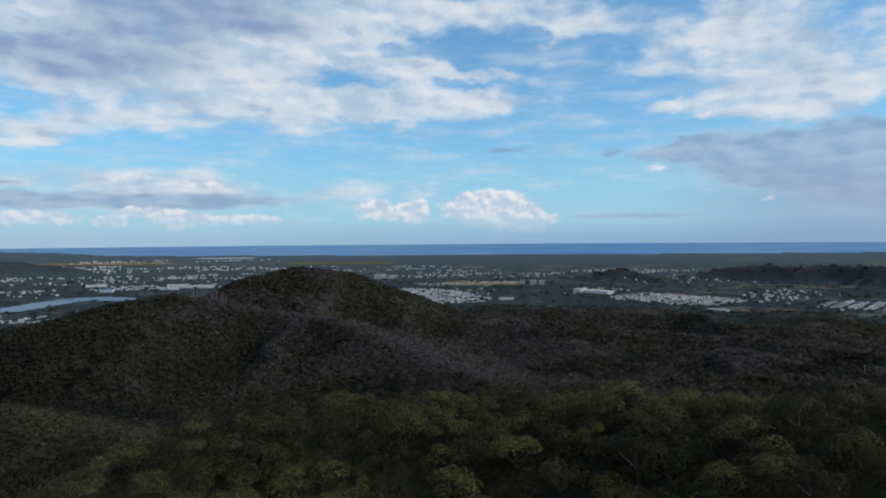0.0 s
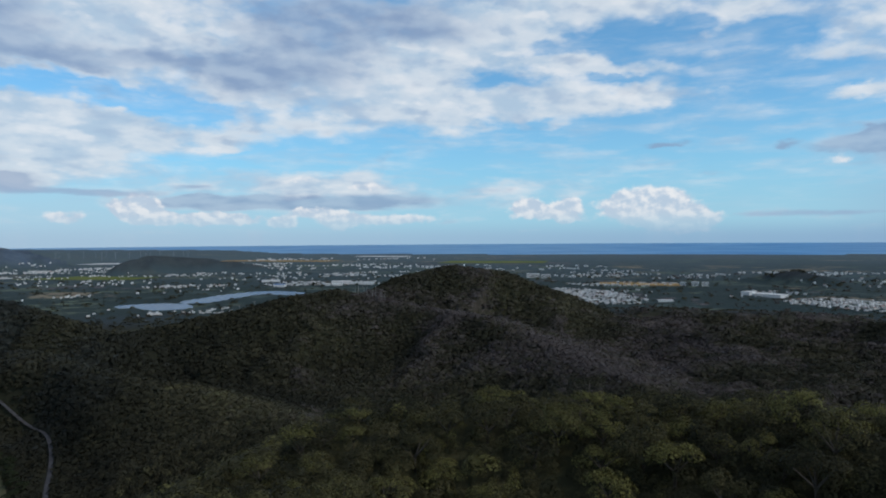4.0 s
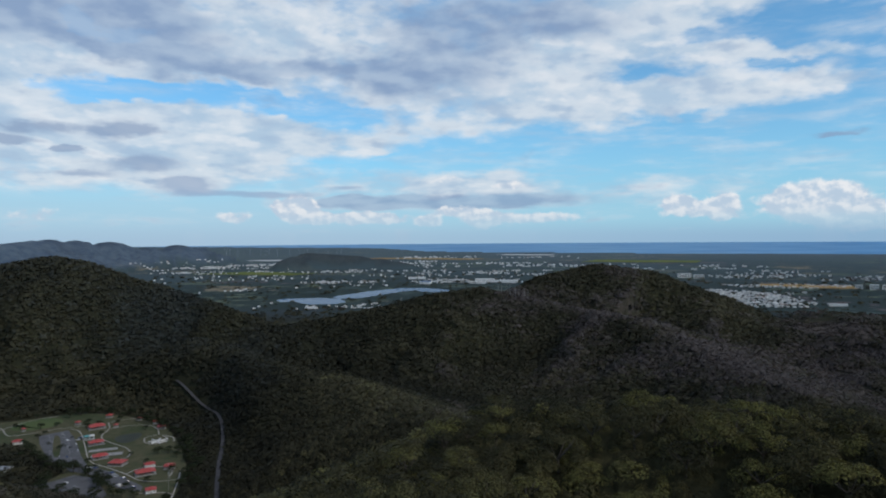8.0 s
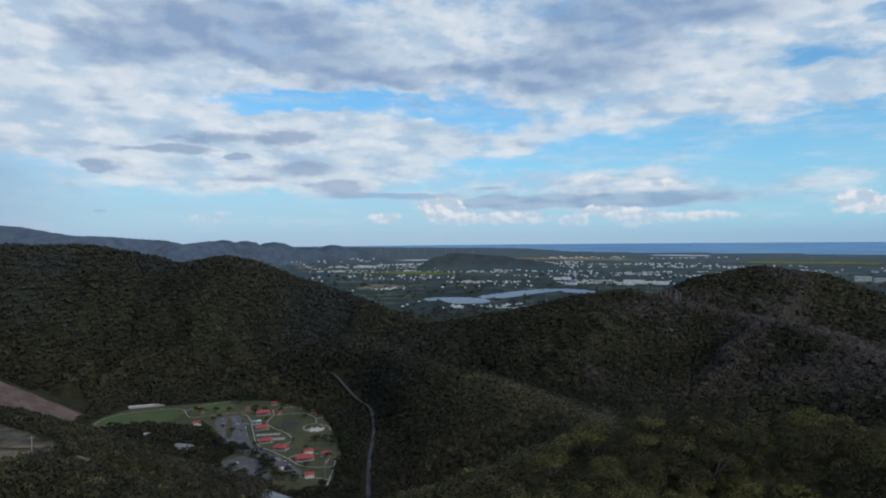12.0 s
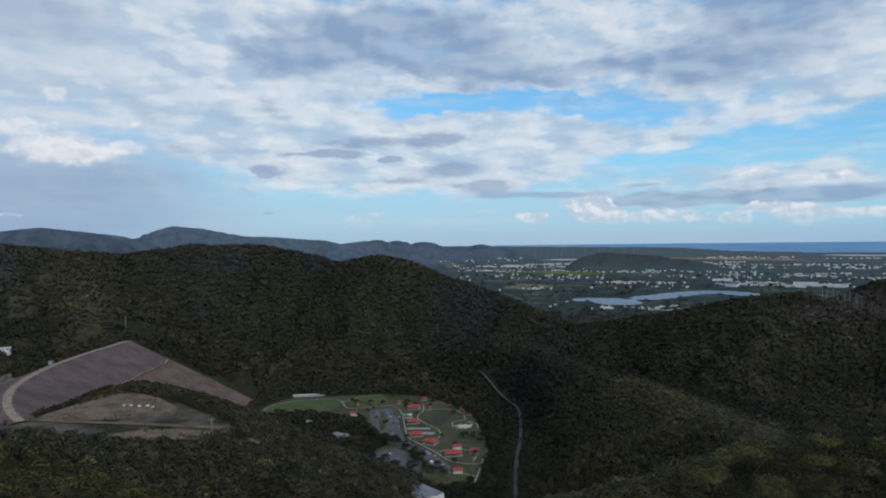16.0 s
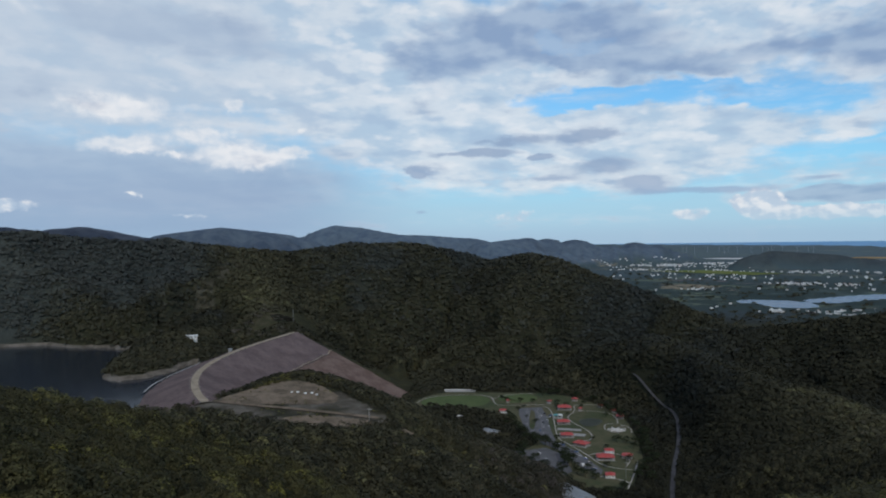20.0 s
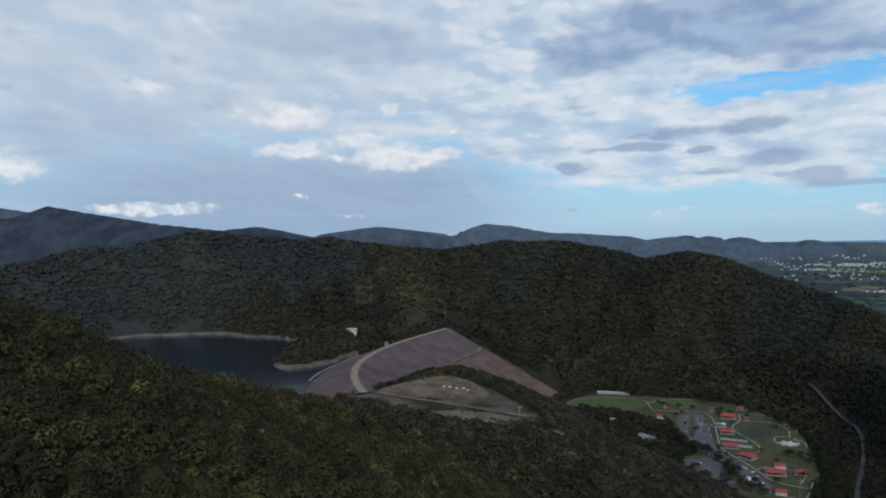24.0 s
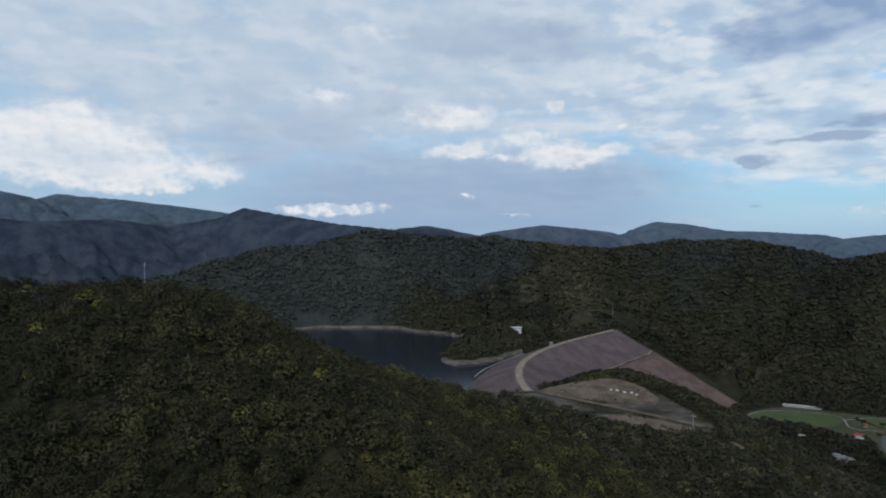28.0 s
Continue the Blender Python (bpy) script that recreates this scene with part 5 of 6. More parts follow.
def car_of(paint, label):
    """A saloon car: shaped body, cabin glass, wheels with rims."""
    ob = tagged(new("parked_car"), label, "car", "cars in the car park")
    bm = bmesh.new()
    prof = [(-2.2, 0.35), (-2.25, 0.75), (-1.9, 0.92), (-1.2, 0.98), (1.1, 0.98), (1.95, 0.85), (2.2, 0.7), (2.2, 0.35)]
    for sgn in (1,):
        L = [bm.verts.new((px, -0.88, pz)) for px, pz in prof]
        Rr = [bm.verts.new((px, 0.88, pz)) for px, pz in prof]
        bm.faces.new(L)
        bm.faces.new(Rr[::-1])
        for k in range(len(prof)):
            j = (k + 1) % len(prof)
            bm.faces.new((L[j], L[k], Rr[k], Rr[j]))
    part("body", bm, paint, ob)
    bm = bmesh.new()
    box(bm, -1.5, 0.9, -0.8, 0.8, 0.96, 1.42, 0.28)
    part("cabin_glass", bm, DARKGLASS, ob, "dark window glass")
    bm = bmesh.new()
    box(bm, -1.15, 0.55, -0.52, 0.52, 1.40, 1.47, 0.03)
    part("roof_panel", bm, paint, ob)
    for sx in (-1.35, 1.35):
        for sy in (-0.82, 0.82):
            bm = bmesh.new()
            bmesh.ops.create_cone(bm, cap_ends=True, segments=10, radius1=0.33, radius2=0.33, depth=0.22)
            bm.transform(Matrix.Translation((sx, sy, 0.33)) @ Matrix.Rotation(math.pi / 2, 4, "X"))
            part("wheel", bm, RUBBER, ob)
    return ob


CARS = [(-727, 536, 150), (-703, 520, 148), (-722, 525, 60), (-745, 555, 62), (-638, 487, 70), (-632, 488, 72), (-606, 481, 55), (-596, 481, 58), (-567, 463, 60), (-579, 478, 64), (-567, 473, 60), (-740, 548, 62),
        (-562, 461, 64), (-603, 484, 58), (-592, 480, 57), (-590, 478, 60), (-750, 541, 60), (-694, 500, 150), (-757, 553, 60), (-600, 440, 20), (-620, 445, 25), (-549, 464, 60)]
looks = [car_of(paint_of("car_white", (0.70, 0.70, 0.70)), "white saloon car parked in a bay"), car_of(paint_of("car_silver", (0.42, 0.44, 0.46)), "silver saloon car parked in a bay"),
         car_of(paint_of("car_dark", (0.03, 0.035, 0.05)), "dark saloon car parked in a bay"), car_of(paint_of("car_blue", (0.04, 0.09, 0.25)), "blue saloon car parked in a bay")]
for k, (x, y, a) in enumerate(CARS):
    m = pose(x, y, 0.24, 0, 0, a)
    if k < 4:
        looks[k].matrix_basis = m
    else:
        copy_thing(looks[(k * 7) % 4], m)


def lamp_post(x, y, h=9.0):
    ob = tagged(new("street_lamp"), "tall slim grey lamp post", "lamp post", "lamp posts of the park")
    ob.matrix_world = pose(x, y, high(x, y))
    bm = bmesh.new()
    tube(bm, (0, 0, -0.2), (0, 0, h), 0.16, 0.09, 8)
    part("pole", bm, STEEL, ob)
    block("lamp_head", WHITE, ob, -0.2, 1.3, -0.2, 0.2, h - 0.1, h + 0.15)


for x, y, h in ((-511, 472, 17), (-536, 496, 15), (-705, 488, 9), (-760, 525, 9), (-660, 480, 9), (-620, 468, 9)):
    lamp_post(x, y, h)

MORE_TREES = [(-640, 468, 12), (-615, 466, 10), (-605, 470, 9), (-585, 462, 10), (-575, 455, 11), (-700, 476, 11), (-685, 470, 12), (-668, 462, 12), (-600, 425, 11), (-580, 424, 10), (-560, 430, 11), (-545, 438, 10),
              (-535, 440, 10), (-525, 445, 9), (-860, 550, 7), (-800, 548, 6), (-790, 532, 7), (-734, 575, 6), (-700, 612, 7), (-660, 618, 9), (-640, 610, 11), (-618, 600, 12), (-840, 640, 9), (-868, 630, 9)]
PARK_TREES = [(-648, 462, 13), (-660, 470, 11), (-672, 476, 10), (-790, 600, 9), (-776, 588, 8), (-826, 560, 9), (-845, 548, 8), (-815, 575, 8), (-608, 548, 11), (-600, 555, 9), (-590, 560, 11), (-580, 548, 8),
              (-548, 512, 9), (-546, 478, 8), (-600, 462, 9), (-590, 457, 10), (-580, 450, 11), (-571, 447, 10), (-560, 448, 9), (-640, 474, 8), (-777, 606, 7), (-770, 632, 7), (-758, 618, 6), (-735, 648, 7), (-630, 530, 6),
              (-596, 522, 6), (-760, 500, 10), (-632, 432, 12), (-622, 420, 12), (-610, 414, 11), (-590, 410, 12), (-570, 412, 11), (-645, 440, 12), (-550, 420, 10), (-655, 480, 9), (-548, 455, 9), (-537, 452, 8), (-742, 492, 11), (-722, 484, 11), (-775, 506, 9), (-605, 590, 13), (-590, 575, 12), (-575, 560, 13), (-555, 545, 12), (-780, 660, 11), (-750, 662, 9), (-535, 535, 13)]
EDGE = smooth_line([(-900, 566), (-869, 622), (-822, 655), (-709, 648), (-630, 600), (-535, 525), (-480, 450), (-496, 425), (-545, 412)], 1.0)
g = np.random.default_rng(77)
EDGE_TREES = [(float(p[0] + g.normal(6, 6)), float(p[1] - abs(g.normal(3, 6))), float(g.uniform(6, 12))) for p in EDGE[g.integers(0, len(EDGE), 36)]]
LOT_TREES = [(float(g.uniform(-760, -600)), 0.0, float(g.uniform(4.5, 8))) for _ in range(12)]
LOT_TREES = [(x, 470 - (x + 600) * 0.2 + float(g.normal(0, 14)), s) for x, _, s in LOT_TREES]
for k, (x, y, s) in enumerate(PARK_TREES + MORE_TREES + EDGE_TREES + LOT_TREES):
    trunk, crown = shade_kinds[k % 6]
    tree = tagged(new("tree"), "dark green shade tree standing on the park lawn", "tree", "shade trees of the park")
    tree.matrix_world = pose(x, y, high(x, y), 0, 0, k * 77) @ Matrix.Diagonal((s * 1.15, s * 1.15, s * 0.95, 1))
    for nm, me in (("trunk", trunk), ("crown", crown)):
        new(nm, me).parent = tree

# ---- roads ----
ROADTAR = simple("worn_road_tar", (0.046, 0.046, 0.050), (0.080, 0.080, 0.084), 0.08, 0.9, 0.2)
for nm, (pts, width) in ROADS.items():
    ln = smooth_line(pts, 5.0)
    off = np.linspace(-width / 2, width / 2, 5)
    nrm = sides(ln)
    gx, gy = ln[:, :1] + nrm[:, :1] * off[None], ln[:, 1:2] + nrm[:, 1:2] * off[None]
    z = land(gx, gy).max(1)
    z = np.convolve(np.pad(z, 4, mode="edge"), np.ones(9) / 9, "valid") + 0.7
    ob = new(nm, sheet(nm, gx, gy, np.repeat(z[:, None], 5, 1), ROADTAR if nm == "valley_road" else DIRT, closed=False))
    tagged(ob, "worn grey asphalt road in the wooded valley" if nm == "valley_road" else "pale gravel service road beside the dam", "road", kind="structure")

# ---- round the dam ----
def draped(name, poly, step, lift, mat, label, category):
    xs, ys = [p[0] for p in poly], [p[1] for p in poly]
    px, py = np.meshgrid(np.arange(min(xs) - step, max(xs) + step, step), np.arange(min(ys) - step, max(ys) + step, step), indexing="ij")
    return tagged(new(name, sheet(name, px, py, land(px, py) + lift, mat, closed=False, keep=inside(poly, px, py))), label, category, kind="structure")


draped("dirt_yard", rounded([(-664, 108), (-680, 120), (-701, 148), (-722, 172), (-718, 196), (-690, 209), (-640, 214), (-604, 206), (-602, 190), (-634, 138)]), 3.0, 0.3, DIRT, "bare dirt yard with dry tufts beside the dam", "yard")
draped("dirt_terrace", rounded([(-575, 150), (-560, 176), (-516, 211), (-508, 196), (-538, 150), (-560, 140)]), 3.0, 0.25, DIRT, "bare dirt strip below the service road", "yard")
for k, (x, y) in enumerate(((-664, 178), (-660, 183), (-652, 188), (-649, 194), (-640, 196))):
    stone = tagged(new("concrete_block"), "pale concrete block lying in the dirt yard", "block", "concrete blocks in the yard")
    stone.matrix_world = pose(x, y, 92.6, 0, 0, 37 * k)
    block("slab", WHITE, stone, -1.4, 1.4, -0.9, 0.9, -0.3, 1.0, inset=0.1)
    block("footing", CONCRETE, stone, -1.6, 1.6, -1.1, 1.1, -0.5, 0.15, inset=0.05)
edge = smooth_line([(-1004, 160), (-970, 131), (-945, 111), (-907, 86), (-867, 66), (-827, 54)], 4.0)
rim = 93.2 - 0.37 * np.maximum(line_distance(DAM_AXIS, edge[:, 0], edge[:, 1]) - 5.5, 0) + 0.9
child("waterline_track", swept("waterline_track", edge, [-1.1, -0.4, 0.4, 1.1], np.repeat(np.maximum(rim, 76.0)[:, None], 4, 1), CONCRETE), dam, "pale concrete track along the waterline")
REDDIRT = simple("red_toe_dirt", (0.115, 0.076, 0.063), (0.195, 0.140, 0.118), 0.05, 0.95, 0.1, bump=0.4)
toe = np.array([p for p in axis if p[0] < -706])
first = np.interp(toe[:, 0], [-1100, -1000, -905, -855, -812, -750, -706], [70, 76, 76, 69, 63, 44, 32]) + fbm(toe[:, 0], toe[:, 1], 25, 3, 61) * 4
off = -(first[:, None] + np.linspace(0, 1, 26)[None] * (212 - first[:, None]))
nrm = sides(toe)
gx, gy = toe[:, :1] + nrm[:, :1] * off, toe[:, 1:2] + nrm[:, 1:2] * off
child("toe_slope", sheet("toe_slope", gx, gy, 93.2 - 0.475 * (-off - 5.5) + 1.3 + fbm(gx, gy, 11, 3, 72) * 1.1, REDDIRT, closed=False), dam, "weathered reddish lower slope")
berm = toe + nrm * -(first[:, None] - 1.5)
child("berm_track", swept("berm_track", berm, [-1.1, 0, 1.1], (93.2 - 0.475 * (first - 7.0) + 2.0)[:, None], GRAVEL), dam, "pale track along the berm")
for k, p in enumerate(axis[::3]):
    for s in (-5.2, 5.2):
        n = sides(axis)[::3][k]
        stone = block("kerb_stone", CONCRETE, dam, -0.5, 0.5, -0.25, 0.25, 0, 0.8, inset=0.06)
        stone.matrix_local = pose(float(p[0] + n[0] * s), float(p[1] + n[1] * s), 93.3, 0, 0, math.degrees(math.atan2(n[1], n[0])) + 90)

wall = tagged(new("retaining_wall"), "low grey stone retaining wall below the yard", "wall", kind="structure")
ln = smooth_line([(-650, 80), (-626, 103), (-600, 121), (-578, 136)], 2.2)
for k in range(len(ln) - 1):
    a, b = ln[k], ln[k + 1]
    ang_ = math.degrees(math.atan2(b[1] - a[1], b[0] - a[0]))
    for c in range(2):
        ob = block("stone_block", GRAVEL, wall, -1.08, 1.08, -0.6, 0.6, 0, 1.3, inset=0.05)
        ob.matrix_local = pose(float(a[0] + b[0]) / 2 + 0.15 * c, float(a[1] + b[1]) / 2, 88.6 + 1.34 * c, 0, 0, ang_ + random.uniform(-2, 2))

hut = tagged(new("gatehouse"), "white flat-roofed gatehouse above the reservoir", "building")
hz = max(high(-1113, 143), 95)
hut.matrix_world = pose(-1113, 143, hz, 0, 0, 80)
block("wall", WHITE, hut, -7, 7, -4, 4, -6, 4)
block("roof", WHITE, hut, -9, 9, -5.5, 5.5, 4, 4.6, label="white roof slab")
for s in (-5, 0, 5):
    block("window", DARKGLASS, hut, s - 1, s + 1, -4.1, -3.95, 1.2, 3)
for s in (-8.4, 8.4):
    block("column", WHITE, hut, s - 0.2, s + 0.2, -5.2, -4.8, -6, 4)
kiosk = tagged(new("guard_kiosk"), "small grey guard kiosk by the crest road", "kiosk")
kiosk.matrix_world = pose(-972, 175, max(high(-972, 175), 92.0), 0, 0, 60)
block("wall", CONCRETE, kiosk, -2.0, 2.0, -1.8, 1.8, -5, 2.4)
block("roof", STEEL, kiosk, -2.8, 2.8, -2.6, 2.6, 2.4, 2.7)

# stepped rock cut over the far abutment
cut = tagged(new("rock_cut"), "stepped pale rock cut above the far abutment", "rock face", kind="structure")
for k in range(3):
    ln = smooth_line([(-1176 - 12 * k, 286), (-1192 - 12 * k, 312), (-1212 - 12 * k, 336)], 4.0)
    zz = land(ln[:, 0], ln[:, 1])
    nrm = sides(ln)
    rows_ = []
    for off, up_ in ((-2.5, -1.5), (-1.6, 1.0), (-0.8, 3.2), (0.8, 3.9), (3.5, 3.6)):
        j = fbm(ln[:, 0] * 3, ln[:, 1] * 3 + up_ * 40, 12, 2, 91 + k)
        rows_.append((ln[:, 0] - nrm[:, 0] * (off + j), ln[:, 1] - nrm[:, 1] * (off + j), zz + up_ + j))
    gx, gy, gz = (np.stack([r_[i] for r_ in rows_], 1) for i in range(3))
    child("bench", sheet("bench", gx, gy, gz, DIRT, closed=False), cut)


def mast(x, y, h, r=0.3, label="slim pale mast among the trees"):
    ob = tagged(new("antenna_mast"), label, "mast")
    ob.matrix_world = pose(x, y, high(x, y))
    bm = bmesh.new()
    tube(bm, (0, 0, -1), (0, 0, h), r, r * 0.5, 8)
    part("pole", bm, STEEL, ob)
    for k in range(3):
        bm = bmesh.new()
        box(bm, r, r + 0.16, -0.1, 0.1, h - 1.3, h - 0.3)
        bm.transform(Matrix.Rotation(k * math.tau / 3, 4, "Z"))
        part("antenna_panel", bm, STEEL, ob)


mast(-1212, 330, 26, 0.5, "tall pale mast over the far abutment")
mast(-250, -104, 11.5, 0.13)
mast(-286, -152, 8, 0.1)


def power_pole(x, y, h, turn):
    ob = tagged(new("power_pole"), "pale wooden power pole with a crossarm", "power pole", "power poles of the line")
    ob.matrix_world = pose(x, y, high(x, y), 0, 0, turn)
    bm = bmesh.new()
    tube(bm, (0, 0, -1), (0, 0, h), 0.38, 0.24, 8)
    part("pole", bm, CONCRETE, ob)
    arm = block("crossarm", CONCRETE, ob, -2.2, 2.2, -0.2, 0.2, h - 1.8, h - 1.45)
    for s in (-2, 0, 2):
        bm = bmesh.new()
        tube(bm, (s, 0, h - 1.45), (s, 0, h - 0.9), 0.12, 0.07, 6)
        ins = part("insulator", bm, WHITE, arm)


for k in range(8):
    power_pole(-445 - 11 * k, 1385 + 3 * k + (k % 2) * 6, 21 + 3 * (k % 3), 20)
for x, y, h in ((-330, 1500, 18), (-250, 1560, 18), (-180, 1500, 16), (592, 950, 17), (603, 940, 18), (612, 930, 17), (-522, 204, 12), (-560, 1400, 17), (-700, 1290, 15), (-1420, 1990, 40), (-1130, 1985, 36)):
    power_pole(x, y, h, 35)

hill_hut = tagged(new("hill_hut"), "small pale hut on the wooded hilltop", "hut")
hill_hut.matrix_world = pose(-268, -158, high(-268, -158) + 0.3, 0, 0, 40)
block("wall", CONCRETE, hill_hut, -3, 3, -2.5, 2.5, -4, 3)
bm = bmesh.new()
hip_roof(bm, 7.2, 6.2, 3, 1.3)
part("roof", bm, ZINC, hill_hut)

# tufts and scrub round the yard
g = np.random.default_rng(12)
ln = smooth_line([(-704, 160), (-740, 188), (-735, 212), (-690, 228), (-632, 240), (-570, 254), (-545, 275)], 1.0)
pk = g.integers(0, len(ln), 900)
bx, by = ln[pk, 0] + g.normal(0, 6, 900), ln[pk, 1] + g.normal(0, 6, 900)
clear_ = ~inside([(-664, 108), (-716, 176), (-712, 194), (-690, 205), (-640, 210), (-604, 202), (-634, 138)], bx, by)
bx, by = bx[clear_], by[clear_]
nb = len(bx)
tx, ty = g.uniform(-735, -500, 900), g.uniform(75, 260, 900)
keep = inside(YARD, tx, ty) & (fbm(tx, ty, 30, 2, 7) > 0.05) & (line_distance(ROADS["yard_road"][0], tx, ty) > 5)
bx, by = np.concatenate([bx, tx[keep]]), np.concatenate([by, ty[keep]])
bs = np.concatenate([g.uniform(2.0, 4.2, nb), g.uniform(0.8, 2.2, int(keep.sum()))])
front = smooth_line([(-650, 55), (-620, 84), (-584, 108), (-530, 138), (-498, 180), (-494, 230), (-520, 290)], 1.0)
pk = g.integers(0, len(front), 420)
bx, by = np.concatenate([bx, front[pk, 0] + g.uniform(0, 40, 420)]), np.concatenate([by, front[pk, 1] + g.normal(0, 6, 420)])
bs = np.concatenate([bs, g.uniform(3.0, 6.5, 420)])
tagged(woods("yard_scrub", bx, by, land(bx, by), bs, g.uniform(0.45, 0.95, len(bx)), np.full(len(bx), -0.02), 70, 0.24, g), "green scrub and tufts round the dirt yard", "scrub", kind="stuff")

# ---- towns on the plain ----
HOUSE_WALL = simple("house_wall", (0.60, 0.59, 0.56), (0.82, 0.80, 0.77), 0.05, 0.85, 0.2)
HOUSE_ROOF, nt, p = material("house_roof", 0.8, 0.2)
oi = nt.nodes.new("ShaderNodeObjectInfo").outputs["Random"]
ri = nt.nodes.new("ShaderNodeNewGeometry").outputs["Random Per Island"]
mixr = mnode(nt, "ShaderNodeMath", mnode(nt, "ShaderNodeMath", oi, ri, operation="ADD").outputs[0], 1.0, operation="MODULO").outputs[0]
rc = mmix(nt, mstep(nt, mixr, 0.0, 1.0), (0.26, 0.26, 0.27), (0.86, 0.85, 0.82))
rc = mmix(nt, mstep(nt, mixr, 0.90, 0.91), rc, (0.36, 0.20, 0.15))
nt.links.new(rc, p.inputs["Base Color"])

# quarters: centre, half length, half width, turn, plot size, share built, house size, height
QUARTERS_NEAR = [(-90, 3080, 230, 420, 20, 22, 0.78, 11, 3.4), (960, 2800, 190, 260, 35, 22, 0.78, 11, 3.4), (1560, 2470, 170, 150, 50, 22, 0.9, 12, 3.6), (180, 3850, 330, 130, 5, 24, 0.75, 13, 4.2),
                 (-1470, 1990, 230, 150, 50, 40, 0.42, 11, 3.8), (-1330, 2200, 120, 90, 20, 32, 0.5, 12, 4.2), (860, 2080, 70, 40, 20, 26, 0.5, 14, 4.5), (615, 1545, 40, 25, 10, 20, 0.5, 11, 4.0)]
QUARTERS_FAR = [(-1560, 3720, 330, 200, 15, 26, 0.62, 15, 5), (-1500, 4900, 520, 330, 30, 36, 0.5, 18, 6), (-2250, 3380, 260, 130, 30, 28, 0.5, 15, 5), (-3900, 4150, 520, 260, 40, 40, 0.4, 18, 6),
                (-5000, 5300, 800, 600, 40, 52, 0.45, 24, 7), (-2700, 6300, 1000, 600, 20, 60, 0.35, 28, 8), (-2900, 4700, 700, 300, 20, 44, 0.3, 20, 6)]
QUARTERS_WIDE = [(-900, 6200, 1000, 600, 0, 60, 0.3, 28, 8), (500, 4700, 800, 300, 0, 40, 0.36, 18, 6), (1500, 5200, 500, 300, 10, 46, 0.36, 20, 6), (-3300, 9000, 1500, 600, 10, 100, 0.25, 46, 9),
                 (1900, 2350, 250, 120, 40, 26, 0.45, 14, 5), (-2500, 2500, 300, 120, 45, 36, 0.35, 15, 5), (-4300, 6800, 1000, 600, 30, 70, 0.38, 32, 8), (800, 3330, 120, 60, -20, 30, 0.45, 18, 6),
                 (1100, 2200, 300, 200, 20, 48, 0.2, 13, 4), (-200, 5400, 700, 250, 0, 50, 0.3, 22, 6)]
QUARTERS_LOOSE = [(-2300, 3100, 500, 300, 30, 60, 0.3, 16, 5), (-3300, 3300, 700, 400, 40, 60, 0.3, 18, 6), (-1900, 4400, 700, 400, 10, 55, 0.3, 18, 6), (-900, 4300, 700, 500, 0, 60, 0.25, 18, 6), (1300, 4100, 700, 400, 0, 60, 0.25, 18, 6),
                  (-5200, 4300, 500, 400, 40, 55, 0.5, 22, 6), (-4200, 5300, 700, 500, 30, 60, 0.4, 22, 6), (-1550, 2150, 260, 160, 40, 46, 0.35, 13, 4), (300, 3300, 500, 300, 0, 50, 0.22, 14, 5), (1500, 2900, 400, 200, 40, 44, 0.3, 15, 5)]


def house_at(m, bmw, bmr, w, d, h, gable):
    """Adds one house's wall and roof to two meshes, or makes them when alone."""
    c = [m @ Vector(v) for v in ((-w / 2, -d / 2, -3), (w / 2, -d / 2, -3), (w / 2, d / 2, -3), (-w / 2, d / 2, -3), (-w / 2, -d / 2, h), (w / 2, -d / 2, h), (w / 2, d / 2, h), (-w / 2, d / 2, h))]
    n = len(bmw[0])
    bmw[0].extend(c)
    bmw[1].extend([(n, n + 1, n + 5, n + 4), (n + 1, n + 2, n + 6, n + 5), (n + 2, n + 3, n + 7, n + 6), (n + 3, n, n + 4, n + 7)])
    e, rise = 0.5, (h * 0.35 if gable else 0.0)
    n = len(bmr[0])
    bmr[0].extend(m @ Vector(v) for v in ((-w / 2 - e, -d / 2 - e, h), (w / 2 + e, -d / 2 - e, h), (w / 2 + e, d / 2 + e, h), (-w / 2 - e, d / 2 + e, h), (-w / 2 - e, -d / 2 - e, h + 0.4), (w / 2 + e, -d / 2 - e, h + 0.4),
                                          (w / 2 + e, d / 2 + e, h + 0.4), (-w / 2 - e, d / 2 + e, h + 0.4), (-w / 2 - e, 0, h + 0.4 + rise), (w / 2 + e, 0, h + 0.4 + rise)))
    bmr[1].extend([(n, n + 1, n + 5, n + 4), (n + 2, n + 3, n + 7, n + 6), (n + 1, n + 2, n + 6, n + 9, n + 5), (n + 3, n, n + 4, n + 8, n + 7), (n + 4, n + 5, n + 9, n + 8), (n + 6, n + 7, n + 8, n + 9)])


def py_mesh(name, data, mat):
    me = bpy.data.meshes.new(name)
    me.from_pydata([tuple(v) for v in data[0]], [], data[1])
    me.materials.append(mat)
    return me


